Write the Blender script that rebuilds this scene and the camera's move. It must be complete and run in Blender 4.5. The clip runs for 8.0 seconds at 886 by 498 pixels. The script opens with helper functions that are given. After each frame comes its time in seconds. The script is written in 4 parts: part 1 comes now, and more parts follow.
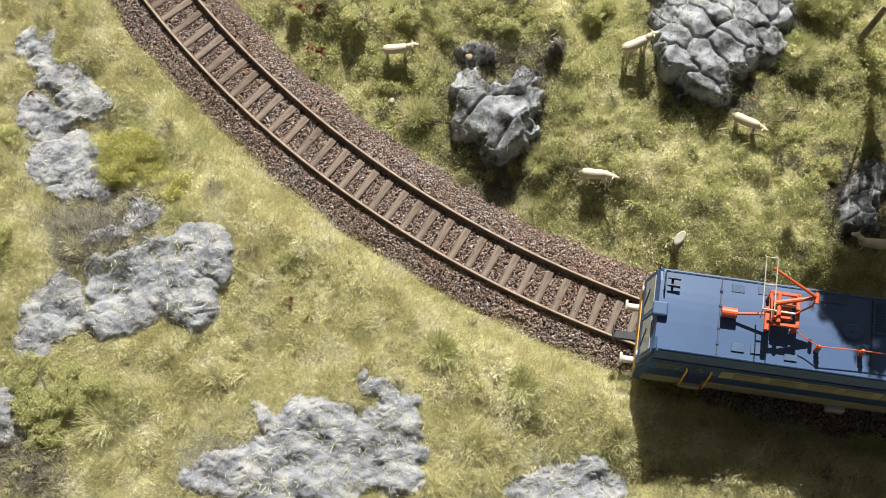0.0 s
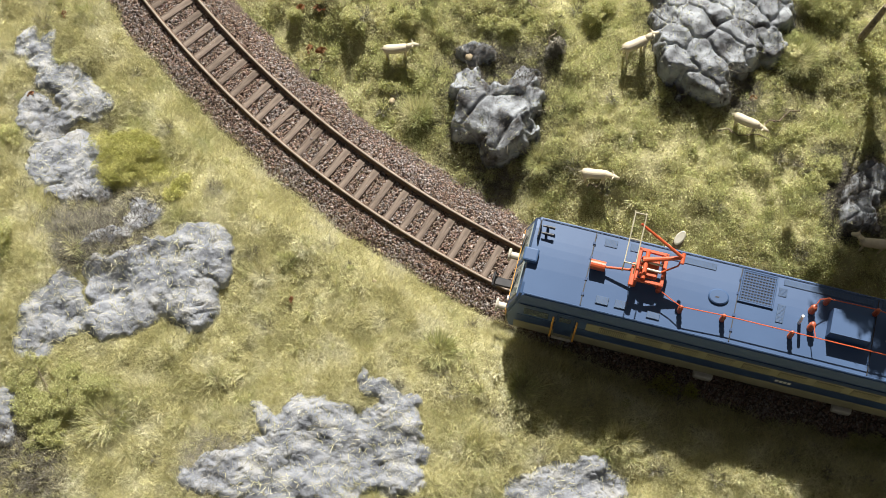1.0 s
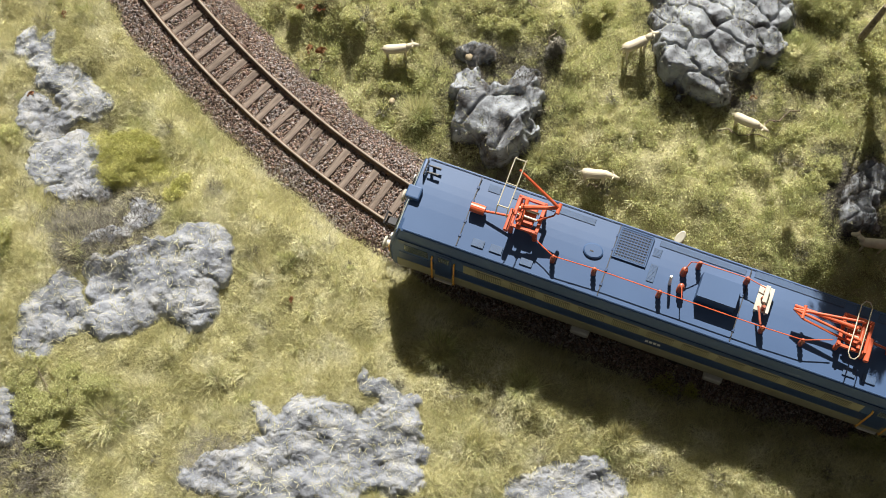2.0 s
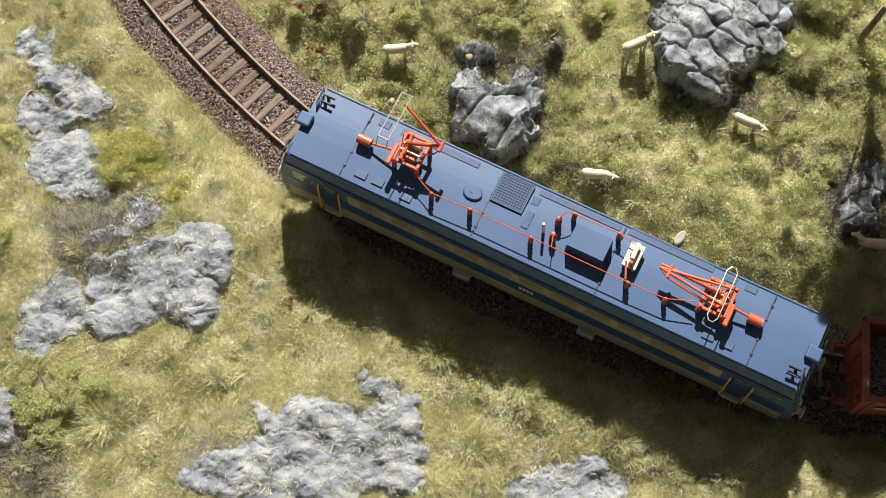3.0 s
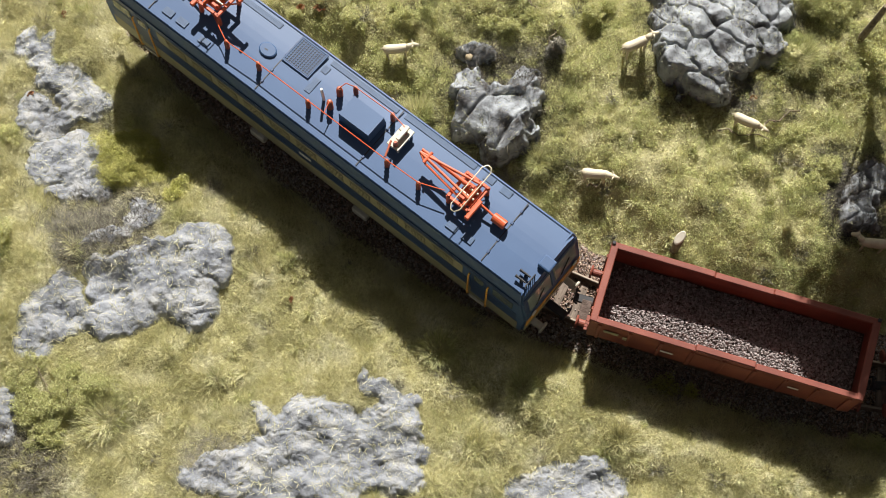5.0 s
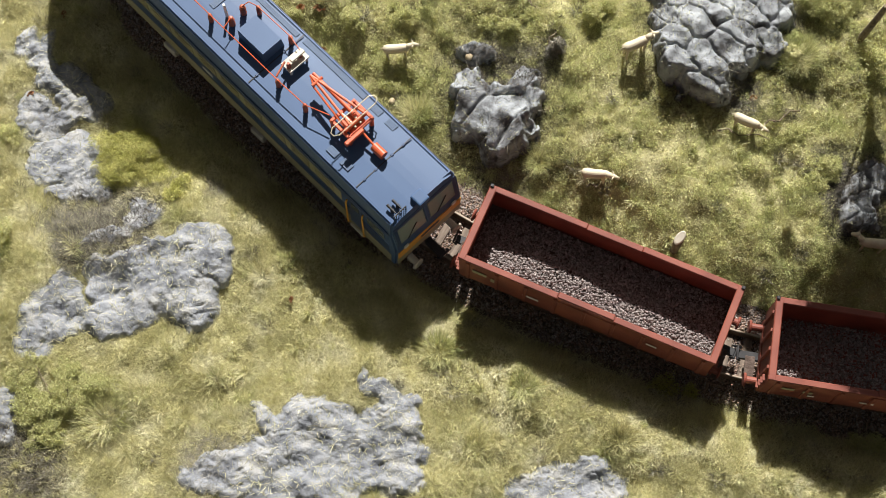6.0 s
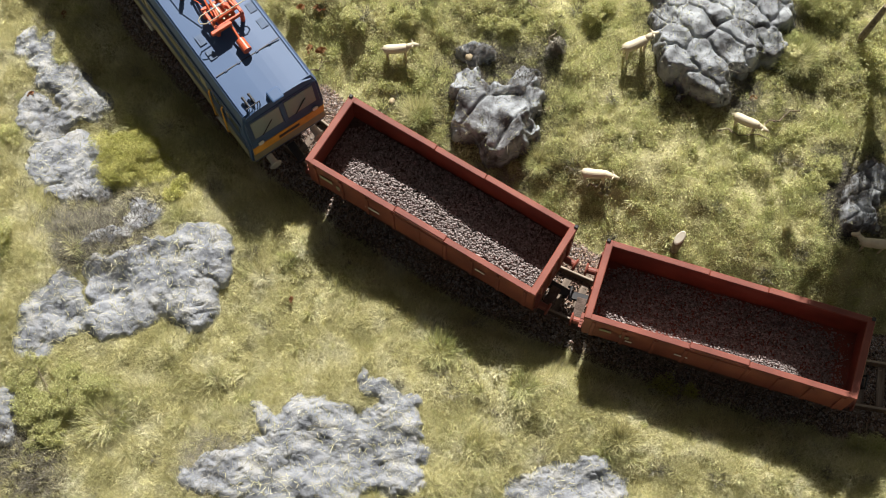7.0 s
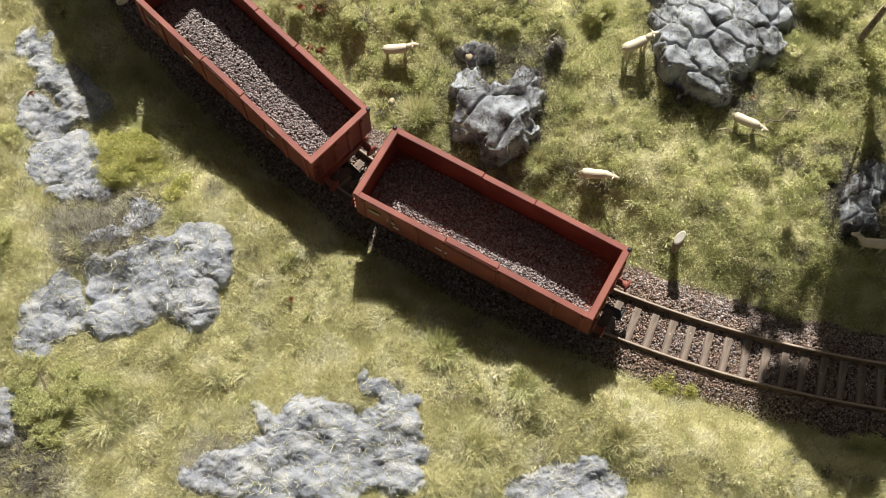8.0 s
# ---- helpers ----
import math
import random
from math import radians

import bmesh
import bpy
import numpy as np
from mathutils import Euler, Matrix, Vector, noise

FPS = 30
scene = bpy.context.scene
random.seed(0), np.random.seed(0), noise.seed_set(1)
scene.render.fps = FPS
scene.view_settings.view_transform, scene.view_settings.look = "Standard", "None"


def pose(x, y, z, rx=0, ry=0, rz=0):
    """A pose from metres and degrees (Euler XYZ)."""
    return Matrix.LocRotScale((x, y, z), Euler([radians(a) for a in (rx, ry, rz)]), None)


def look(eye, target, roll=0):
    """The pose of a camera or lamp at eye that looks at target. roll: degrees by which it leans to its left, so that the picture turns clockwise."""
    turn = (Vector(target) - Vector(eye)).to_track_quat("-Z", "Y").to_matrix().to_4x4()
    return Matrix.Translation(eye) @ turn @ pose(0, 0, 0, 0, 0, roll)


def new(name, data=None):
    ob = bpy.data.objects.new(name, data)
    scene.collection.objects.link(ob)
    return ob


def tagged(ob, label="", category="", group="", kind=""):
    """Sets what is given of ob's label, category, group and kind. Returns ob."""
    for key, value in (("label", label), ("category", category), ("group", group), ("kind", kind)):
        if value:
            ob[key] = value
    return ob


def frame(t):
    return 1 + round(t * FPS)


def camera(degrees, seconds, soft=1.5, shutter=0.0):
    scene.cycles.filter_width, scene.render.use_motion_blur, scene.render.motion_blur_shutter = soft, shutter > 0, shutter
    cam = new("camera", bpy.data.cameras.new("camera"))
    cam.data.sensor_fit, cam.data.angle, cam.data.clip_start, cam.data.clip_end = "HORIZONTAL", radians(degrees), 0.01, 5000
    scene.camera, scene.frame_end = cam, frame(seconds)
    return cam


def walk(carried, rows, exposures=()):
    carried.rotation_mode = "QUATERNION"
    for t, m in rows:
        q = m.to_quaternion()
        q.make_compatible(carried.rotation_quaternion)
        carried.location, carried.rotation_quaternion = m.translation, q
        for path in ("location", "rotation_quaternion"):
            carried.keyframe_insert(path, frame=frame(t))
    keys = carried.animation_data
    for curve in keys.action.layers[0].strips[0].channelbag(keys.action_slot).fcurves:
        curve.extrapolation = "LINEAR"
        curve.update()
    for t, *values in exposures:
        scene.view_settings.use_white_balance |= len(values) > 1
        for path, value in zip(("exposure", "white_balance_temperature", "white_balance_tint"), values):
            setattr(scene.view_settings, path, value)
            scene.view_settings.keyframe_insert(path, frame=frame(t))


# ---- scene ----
cam = camera(34.127, 8.0, 0.9)
EYE = look((0, 0, 0.525886), (0, 0.164032, 0), -2.109)
walk(cam, [(0.0, EYE), (8.0, EYE)], exposures=[(0.0, 0.92), (8.0, 0.92)])

# ---- light: low sun from beyond the track, a weak sky ----
SUN_ELEV, SUN_X, SUN_Y = 41.5, 0.09, 1.0
world = bpy.data.worlds.new("world")
scene.world = world
world.use_nodes = True
wn = world.node_tree
sky = wn.nodes.new("ShaderNodeTexSky")
sky.sky_type, sky.sun_disc = "NISHITA", False
sky.sun_elevation, sky.sun_rotation = radians(SUN_ELEV), math.atan2(SUN_X, SUN_Y)
# the light reaches the layout through a pale room, so little of the sky's blue is left
room = wn.nodes.new("ShaderNodeHueSaturation")
room.inputs["Saturation"].default_value = 0.25
warm = wn.nodes.new("ShaderNodeMix")
warm.data_type, warm.blend_type = "RGBA", "MULTIPLY"
warm.inputs["Factor"].default_value = 1.0
warm.inputs[7].default_value = (1.0, 0.94, 0.85, 1)
wn.links.new(sky.outputs[0], room.inputs["Color"])
wn.links.new(room.outputs[0], warm.inputs[6])
wn.links.new(warm.outputs[2], wn.nodes["Background"].inputs[0])
wn.nodes["Background"].inputs[1].default_value = 0.023
sun_data = bpy.data.lights.new("sun", "SUN")
sun_data.energy, sun_data.angle, sun_data.color = 5.0, radians(0.6), (1.0, 0.965, 0.91)
sun = new("sun", sun_data)
flat = math.cos(radians(SUN_ELEV)) / math.hypot(SUN_X, SUN_Y)
sun.matrix_basis = look((SUN_X * flat, SUN_Y * flat, math.sin(radians(SUN_ELEV))), (0, 0, 0))

# ---- all sizes below are in millimetres; meshes are scaled to metres when they are linked ----
MM = 0.001
rng = np.random.default_rng(7)


def material(name, colors, size=2.0, rough=0.6, metal=0.0, bump=0.0, bump_size=0.5, island=0.0, spec=0.5, stretch=(1, 1, 1), detail=4.0, low=0.35, high=0.65, sheer=0.0, tint=0.0):
    """Noise between two or more colours; size and bump_size in mm; island, tint: spread of brightness and of hue from piece to piece."""
    m = bpy.data.materials.new(name)
    m.use_nodes = True
    n, l = m.node_tree.nodes, m.node_tree.links
    b = n["Principled BSDF"]
    b.inputs["Roughness"].default_value, b.inputs["Metallic"].default_value = rough, metal
    b.inputs["Specular IOR Level"].default_value = spec
    co = n.new("ShaderNodeTexCoord")
    mp = n.new("ShaderNodeMapping")
    mp.inputs["Scale"].default_value = stretch
    l.new(co.outputs["Object"], mp.inputs["Vector"])
    tx = n.new("ShaderNodeTexNoise")
    tx.inputs["Scale"].default_value, tx.inputs["Detail"].default_value = 1 / (size * MM), detail
    l.new(mp.outputs[0], tx.inputs["Vector"])
    ramp = n.new("ShaderNodeValToRGB")
    els = ramp.color_ramp.elements
    while len(els) < len(colors):
        els.new(0.5)
    for i, c in enumerate(colors):
        els[i].position = low + (high - low) * i / max(1, len(colors) - 1)
        els[i].color = (*c, 1)
    l.new(tx.outputs["Fac"], ramp.inputs[0])
    out = ramp.outputs[0]
    if island:
        geo = n.new("ShaderNodeNewGeometry")
        rr = n.new("ShaderNodeMapRange")
        rr.inputs["To Min"].default_value, rr.inputs["To Max"].default_value = 1 - island, 1 + island
        l.new(geo.outputs["Random Per Island"], rr.inputs["Value"])
        hsv = n.new("ShaderNodeHueSaturation")
        l.new(rr.outputs[0], hsv.inputs["Value"])
        if tint:
            wn_ = n.new("ShaderNodeTexWhiteNoise")
            wn_.noise_dimensions = "1D"
            far_ = n.new("ShaderNodeMath")
            far_.operation = "MULTIPLY"
            far_.inputs[1].default_value = 791.0
            hr = n.new("ShaderNodeMapRange")
            hr.inputs["To Min"].default_value, hr.inputs["To Max"].default_value = 0.5 - tint, 0.5 + tint
            l.new(geo.outputs["Random Per Island"], far_.inputs[0])
            l.new(far_.outputs[0], wn_.inputs["W"])
            l.new(wn_.outputs["Value"], hr.inputs["Value"])
            l.new(hr.outputs[0], hsv.inputs["Hue"])
        l.new(out, hsv.inputs["Color"])
        out = hsv.outputs[0]
    l.new(out, b.inputs["Base Color"])
    if sheer:
        # thin fibres let part of the light through
        tr = n.new("ShaderNodeBsdfTranslucent")
        mx = n.new("ShaderNodeMixShader")
        mx.inputs[0].default_value = sheer
        l.new(out, tr.inputs["Color"])
        l.new(b.outputs[0], mx.inputs[1])
        l.new(tr.outputs[0], mx.inputs[2])
        l.new(mx.outputs[0], n["Material Output"].inputs["Surface"])
    if bump:
        t2 = n.new("ShaderNodeTexNoise")
        t2.inputs["Scale"].default_value, t2.inputs["Detail"].default_value = 1 / (bump_size * MM), 5
        l.new(mp.outputs[0], t2.inputs["Vector"])
        bp = n.new("ShaderNodeBump")
        bp.inputs["Strength"].default_value, bp.inputs["Distance"].default_value = bump, bump_size * MM
        l.new(t2.outputs["Fac"], bp.inputs["Height"])
        l.new(bp.outputs[0], b.inputs["Normal"])
    return m


BLUE = material("blue_paint", [(0.042, 0.083, 0.172), (0.052, 0.099, 0.197)], 30, 0.5, bump=0.03, bump_size=0.4, spec=0.35)
# BEIGE at about half strength: shade between the louvre slats put into the colour
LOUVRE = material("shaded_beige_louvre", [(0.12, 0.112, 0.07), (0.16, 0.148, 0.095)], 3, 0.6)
BLUE_DARK = material("dark_blue_paint", [(0.02, 0.045, 0.11), (0.028, 0.06, 0.14)], 20, 0.4)
BEIGE = material("beige_paint", [(0.25, 0.23, 0.14), (0.31, 0.28, 0.18)], 12, 0.5)
CREAM = material("cream_plastic", [(0.45, 0.42, 0.34), (0.56, 0.53, 0.44)], 4, 0.5)
ORANGE = material("orange_red_plastic", [(0.48, 0.085, 0.03), (0.58, 0.11, 0.04)], 6, 0.42)
INSUL = material("brick_red_insulator", [(0.26, 0.06, 0.03), (0.38, 0.10, 0.05)], 3, 0.4)
YELLOW = material("orange_yellow_paint", [(0.62, 0.30, 0.04), (0.75, 0.38, 0.06)], 5, 0.5)
WIRE = material("pale_brass_wire", [(0.42, 0.38, 0.27), (0.55, 0.50, 0.38)], 5, 0.4, metal=0.4)
BLACK = material("black_plastic", [(0.012, 0.012, 0.014), (0.025, 0.024, 0.026)], 4, 0.5)
GRILLE = material("dull_blue_grille", [(0.035, 0.065, 0.12), (0.05, 0.09, 0.16)], 3, 0.5)
WHITE = material("white_plastic", [(0.62, 0.60, 0.55), (0.75, 0.73, 0.69)], 4, 0.45)
RUST = material("oxide_red_paint", [(0.145, 0.032, 0.019), (0.19, 0.045, 0.027), (0.225, 0.06, 0.036)], 14, 0.6, bump=0.08, bump_size=0.8)
STEEL = material("dark_steel", [(0.05, 0.045, 0.04), (0.10, 0.09, 0.08)], 3, 0.45, metal=0.7)
RAIL = material("rusty_rail_side", [(0.09, 0.055, 0.035), (0.16, 0.10, 0.065)], 3, 0.7, bump=0.2, bump_size=0.4)
RAIL_TOP = material("worn_rail_head", [(0.22, 0.17, 0.125), (0.31, 0.25, 0.19)], 4, 0.6)
SLEEPER = material("weathered_sleeper", [(0.115, 0.086, 0.066), (0.185, 0.142, 0.11), (0.245, 0.193, 0.152)], 1.2, 0.85, bump=0.6, bump_size=0.35, stretch=(1, 0.12, 1))
BALLAST = material("brown_ballast", [(0.15, 0.098, 0.073), (0.28, 0.195, 0.15), (0.41, 0.31, 0.25)], 1.3, 0.85, island=0.42, low=0.3, high=0.7, spec=0.25, tint=0.02)
ORE = material("grey_ore", [(0.13, 0.108, 0.105), (0.25, 0.215, 0.205), (0.38, 0.335, 0.32)], 1.0, 0.85, island=0.4, low=0.3, high=0.7, spec=0.25)
BALLAST_GREY = material("grey_ballast", [(0.18, 0.15, 0.14), (0.32, 0.28, 0.262), (0.46, 0.415, 0.39)], 1.3, 0.85, island=0.45, low=0.3, high=0.7, spec=0.25)
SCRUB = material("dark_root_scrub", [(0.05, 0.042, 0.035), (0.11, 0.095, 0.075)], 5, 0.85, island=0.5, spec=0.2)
BED = material("ballast_bed", [(0.06, 0.04, 0.03), (0.12, 0.085, 0.07)], 1.5, 0.9, bump=0.6, bump_size=0.8)
EARTH = material("mossy_earth", [(0.20, 0.185, 0.09), (0.32, 0.295, 0.15), (0.42, 0.39, 0.22)], 9, 0.95, bump=0.7, bump_size=1.0)
ROCK_PALE = material("pale_rock", [(0.13, 0.136, 0.151), (0.208, 0.219, 0.24), (0.266, 0.274, 0.289), (0.325, 0.325, 0.318)], 6, 0.9, bump=0.5, bump_size=0.9, detail=9, low=0.33, high=0.67, spec=0.2)
ROCK_DARK = material("dark_rock", [(0.065, 0.062, 0.062), (0.165, 0.172, 0.183), (0.255, 0.27, 0.286), (0.335, 0.353, 0.368)], 8, 0.9, bump=0.5, bump_size=0.8, detail=9, low=0.35, high=0.63, spec=0.2)
STRAW = material("straw_grass", [(0.53, 0.50, 0.27), (0.645, 0.61, 0.36), (0.74, 0.71, 0.51)], 13, 0.8, island=0.3, spec=0.1, sheer=0.3, tint=0.012)
GREEN = material("green_grass", [(0.46, 0.48, 0.225), (0.61, 0.60, 0.325), (0.72, 0.69, 0.45)], 12, 0.8, island=0.36, spec=0.1, sheer=0.35, tint=0.02)
DRY = material("grey_dry_fibre", [(0.19, 0.18, 0.15), (0.36, 0.335, 0.275)], 8, 0.85, island=0.45, spec=0.15, sheer=0.2)
LEAF = material("bright_green_foam", [(0.52, 0.525, 0.24), (0.65, 0.63, 0.345)], 6, 0.85, island=0.34, spec=0.1, sheer=0.4, tint=0.025)
LEAF_DEEP = material("deep_green_foam", [(0.45, 0.455, 0.20), (0.59, 0.575, 0.30)], 6, 0.85, island=0.25, spec=0.1, sheer=0.4, tint=0.02)
FOAM = material("yellow_green_foam", [(0.46, 0.455, 0.15), (0.61, 0.585, 0.25)], 6, 0.85, island=0.35, spec=0.1, sheer=0.38, tint=0.015)
BARK = material("grey_brown_bark", [(0.11, 0.085, 0.055), (0.23, 0.19, 0.125)], 1.5, 0.9, bump=0.6, bump_size=0.5)
WOOL = material("cream_sheep_paint", [(0.50, 0.43, 0.30), (0.60, 0.53, 0.39)], 4, 0.7, bump=0.25, bump_size=0.6)
DEAD_LEAF = material("rust_brown_leaf", [(0.24, 0.10, 0.04), (0.38, 0.18, 0.08)], 1.5, 0.8)
PEBBLE = material("tan_pebble", [(0.36, 0.28, 0.17), (0.48, 0.40, 0.27)], 2, 0.85, bump=0.3, bump_size=0.5)
GLASS = bpy.data.materials.new("smoked_glass")
GLASS.use_nodes = True
_g = GLASS.node_tree.nodes["Principled BSDF"]
_g.inputs["Base Color"].default_value, _g.inputs["Roughness"].default_value = (0.25, 0.30, 0.30, 1), 0.08
_g.inputs["Transmission Weight"].default_value = 0.6


PANE = bpy.data.materials.new("pale_cab_glass")
PANE.use_nodes = True
_p = PANE.node_tree.nodes["Principled BSDF"]
_p.inputs["Base Color"].default_value, _p.inputs["Roughness"].default_value = (0.34, 0.38, 0.35, 1), 0.07
_p.inputs["Transmission Weight"].default_value = 0.25


# ---- mesh helpers ----
def part(name, bm, mat, parent=None, label=""):
    for v in bm.verts:
        v.co *= MM
    me = bpy.data.meshes.new(name)
    bm.to_mesh(me)
    bm.free()
    me.materials.append(mat)
    ob = new(name, me)
    ob.parent = parent
    return tagged(ob, label)


def shared(name, me, parent, m):
    ob = new(name, me)
    ob.parent = parent
    ob.matrix_basis = m
    return ob


def smooth(ob):
    ob.data.polygons.foreach_set("use_smooth", [True] * len(ob.data.polygons))
    return ob


def thing(name, label, category, group="", kind=""):
    return tagged(new(name), label, category, group, kind)


def box(c, s, bevel=0.0, rz=0.0, bm=None, tilt=None, seg=1):
    """A box of size s centred at c, in mm."""
    out = bm or bmesh.new()
    m = Matrix.Translation(c) @ Matrix.Rotation(radians(rz), 4, "Z")
    if tilt:
        m = m @ tilt
    r = bmesh.ops.create_cube(out, size=1, matrix=m @ Matrix.Diagonal((*s, 1)))
    if bevel:
        es = {e for v in r["verts"] for e in v.link_edges}
        bmesh.ops.bevel(out, geom=list(es), offset=bevel, segments=seg, affect="EDGES", profile=0.5)
    return out


def rod(a, b, r, r2=None, n=10, bm=None):
    """A round bar from a to b."""
    out = bm or bmesh.new()
    a, b = Vector(a), Vector(b)
    q = (b - a).to_track_quat("Z", "Y").to_matrix().to_4x4()
    bmesh.ops.create_cone(out, cap_ends=True, segments=n, radius1=r, radius2=r if r2 is None else r2, depth=(b - a).length, matrix=Matrix.Translation((a + b) / 2) @ q)
    return out


def pipe(pts, r, n=6, bm=None):
    """A bent wire through pts, one closed tube."""
    out = bm or bmesh.new()
    pts = [Vector(q) for q in pts]
    closed = (pts[0] - pts[-1]).length < 1e-6
    if closed:
        pts = pts[:-1]
    rings, side_way = [], None
    for i, q in enumerate(pts):
        a = pts[i - 1] if i or closed else q
        b = pts[(i + 1) % len(pts)] if i < len(pts) - 1 or closed else q
        t1, t2 = (q - a).normalized() if q != a else (b - q).normalized(), (b - q).normalized() if b != q else (q - a).normalized()
        t = (t1 + t2).normalized()
        if side_way is None:
            side_way = t.orthogonal().normalized()
        u = (side_way - t * side_way.dot(t)).normalized()
        side_way = u
        v = t.cross(u)
        rings.append([out.verts.new(q + (u * math.cos(2 * math.pi * k / n) + v * math.sin(2 * math.pi * k / n)) * r) for k in range(n)])
    pairs = list(zip(rings, rings[1:])) + ([(rings[-1], rings[0])] if closed else [])
    for lo, hi in pairs:
        for k in range(n):
            out.faces.new((lo[k], lo[(k + 1) % n], hi[(k + 1) % n], hi[k]))
    if not closed:
        out.faces.new(rings[-1])
        out.faces.new(list(reversed(rings[0])))
    return out


def lathe(c, prof, n=14, bm=None):
    """A turned body: prof is (radius, height) from below to above."""
    out = bm or bmesh.new()
    rings = [[out.verts.new((c[0] + r * math.cos(2 * math.pi * k / n), c[1] + r * math.sin(2 * math.pi * k / n), c[2] + z)) for k in range(n)] for r, z in prof]
    for lo, hi in zip(rings, rings[1:]):
        for k in range(n):
            out.faces.new((lo[k], lo[(k + 1) % n], hi[(k + 1) % n], hi[k]))
    out.faces.new(rings[-1])
    out.faces.new(list(reversed(rings[0])))
    return out


def prism(prof, x0, x1, bm=None):
    """The outline prof in (y, z) drawn out from x0 to x1."""
    out = bm or bmesh.new()
    a = [out.verts.new((x0, y, z)) for y, z in prof]
    b = [out.verts.new((x1, y, z)) for y, z in prof]
    k = len(prof)
    for i in range(k):
        out.faces.new((a[i], a[(i + 1) % k], b[(i + 1) % k], b[i]))
    out.faces.new(list(reversed(a)))
    out.faces.new(b)
    bmesh.ops.recalc_face_normals(out, faces=out.faces)
    return out


def np_mesh(name, verts, faces, mat, parent=None, label=""):
    """A mesh out of computed arrays: verts (n, 3) in mm, faces (m, 3) or (m, 4)."""
    me = bpy.data.meshes.new(name)
    k = faces.shape[1]
    me.vertices.add(len(verts))
    me.vertices.foreach_set("co", (verts * MM).astype(np.float32).ravel())
    me.loops.add(faces.size)
    me.loops.foreach_set("vertex_index", faces.astype(np.int32).ravel())
    me.polygons.add(len(faces))
    me.polygons.foreach_set("loop_start", np.arange(0, faces.size, k, dtype=np.int32))
    me.update(calc_edges=True)
    me.materials.append(mat)
    ob = new(name, me)
    ob.parent = parent
    return tagged(ob, label)


# ---- noise in the plane ----
TABLE = np.random.default_rng(3).random((256, 256))


def vnoise(x, y):
    xi, yi = np.floor(x).astype(int), np.floor(y).astype(int)
    u, v = x - xi, y - yi
    u, v = u * u * (3 - 2 * u), v * v * (3 - 2 * v)
    g = lambda a, b: TABLE[a % 256, b % 256]
    return (g(xi, yi) * (1 - u) + g(xi + 1, yi) * u) * (1 - v) + (g(xi, yi + 1) * (1 - u) + g(xi + 1, yi + 1) * u) * v - 0.5


def fbm(x, y, size, octaves=4, gain=0.5):
    s, a = 0, 1.0
    for k in range(octaves):
        s = s + a * vnoise(x / size * 2 ** k + 17.3 * k, y / size * 2 ** k + 9.1 * k)
        a *= gain
    return s


# ---- the line of the track: a curve whose bend changes slowly ----
SS = np.arange(-560, 521, 2.0)
_u = np.clip(SS / 200, -1.5, 1.75)
_bend = -0.4554 - 0.0678 * _u - 0.0066 * _u ** 2 + 0.0983 * _u ** 3
ANG = np.cumsum(_bend * 2 / 200)
ANG = ANG - ANG[280] + 2.597
TX, TY = np.cumsum(np.cos(ANG) * 2), np.cumsum(np.sin(ANG) * 2)
TX, TY = TX - TX[280] + 16.04, TY - TY[280] + 161.51


def on_track(s, d=0.0):
    a = np.interp(s, SS, ANG)
    return np.interp(s, SS, TX) - np.sin(a) * d, np.interp(s, SS, TY) + np.cos(a) * d, a


# distance from the track, on a grid
GX, GY = np.arange(-330, 331, 3.0), np.arange(-40, 481, 3.0)
_px, _py = np.meshgrid(GX, GY, indexing="ij")
_d2 = np.full(_px.shape, 1e9)
_dd, _ds = np.zeros(_px.shape), np.zeros(_px.shape)
for i in range(0, len(SS), 2):
    ex, ey = _px - TX[i], _py - TY[i]
    q = ex * ex + ey * ey
    near = q < _d2
    _d2[near] = q[near]
    _dd[near] = (-ex * math.sin(ANG[i]) + ey * math.cos(ANG[i]))[near]
    _ds[near] = SS[i]
_dd = np.sign(_dd) * np.sqrt(_d2)


def bilinear(tab, x, y):
    fx, fy = np.clip((x - GX[0]) / 3, 0, len(GX) - 1.01), np.clip((y - GY[0]) / 3, 0, len(GY) - 1.01)
    i, j = fx.astype(int), fy.astype(int)
    u, v = fx - i, fy - j
    return (tab[i, j] * (1 - u) + tab[i + 1, j] * u) * (1 - v) + (tab[i, j + 1] * (1 - u) + tab[i + 1, j + 1] * u) * v


def side(x, y):
    """Millimetres from the track's centre line: above 0 on the viewer's side."""
    return bilinear(_dd, x, y)


def step(a, b, x):
    q = np.clip((x - a) / (b - a), 0, 1)
    return q * q * (3 - 2 * q)


def ground_z(x, y):
    x, y = np.asarray(x, float), np.asarray(y, float)
    d = side(x, y)
    near, far = step(20, 38, d), step(21, 52, -d)
    bumps = fbm(x, y, 34, 4) * 7
    z = -5.5 + near * (17.0 + bumps) + far * (10.0 + bumps * 1.3)
    z = z - 4 * step(-95, -150, x) * near - 11 * step(-75, -122, x) * step(165, 200, y) * near
    return z + fbm(x + 300, y, 9, 3) * 2.8 * np.maximum(near, far) + fbm(x, y + 150, 4.5, 2) * (1.5 * far + 0.8 * near)


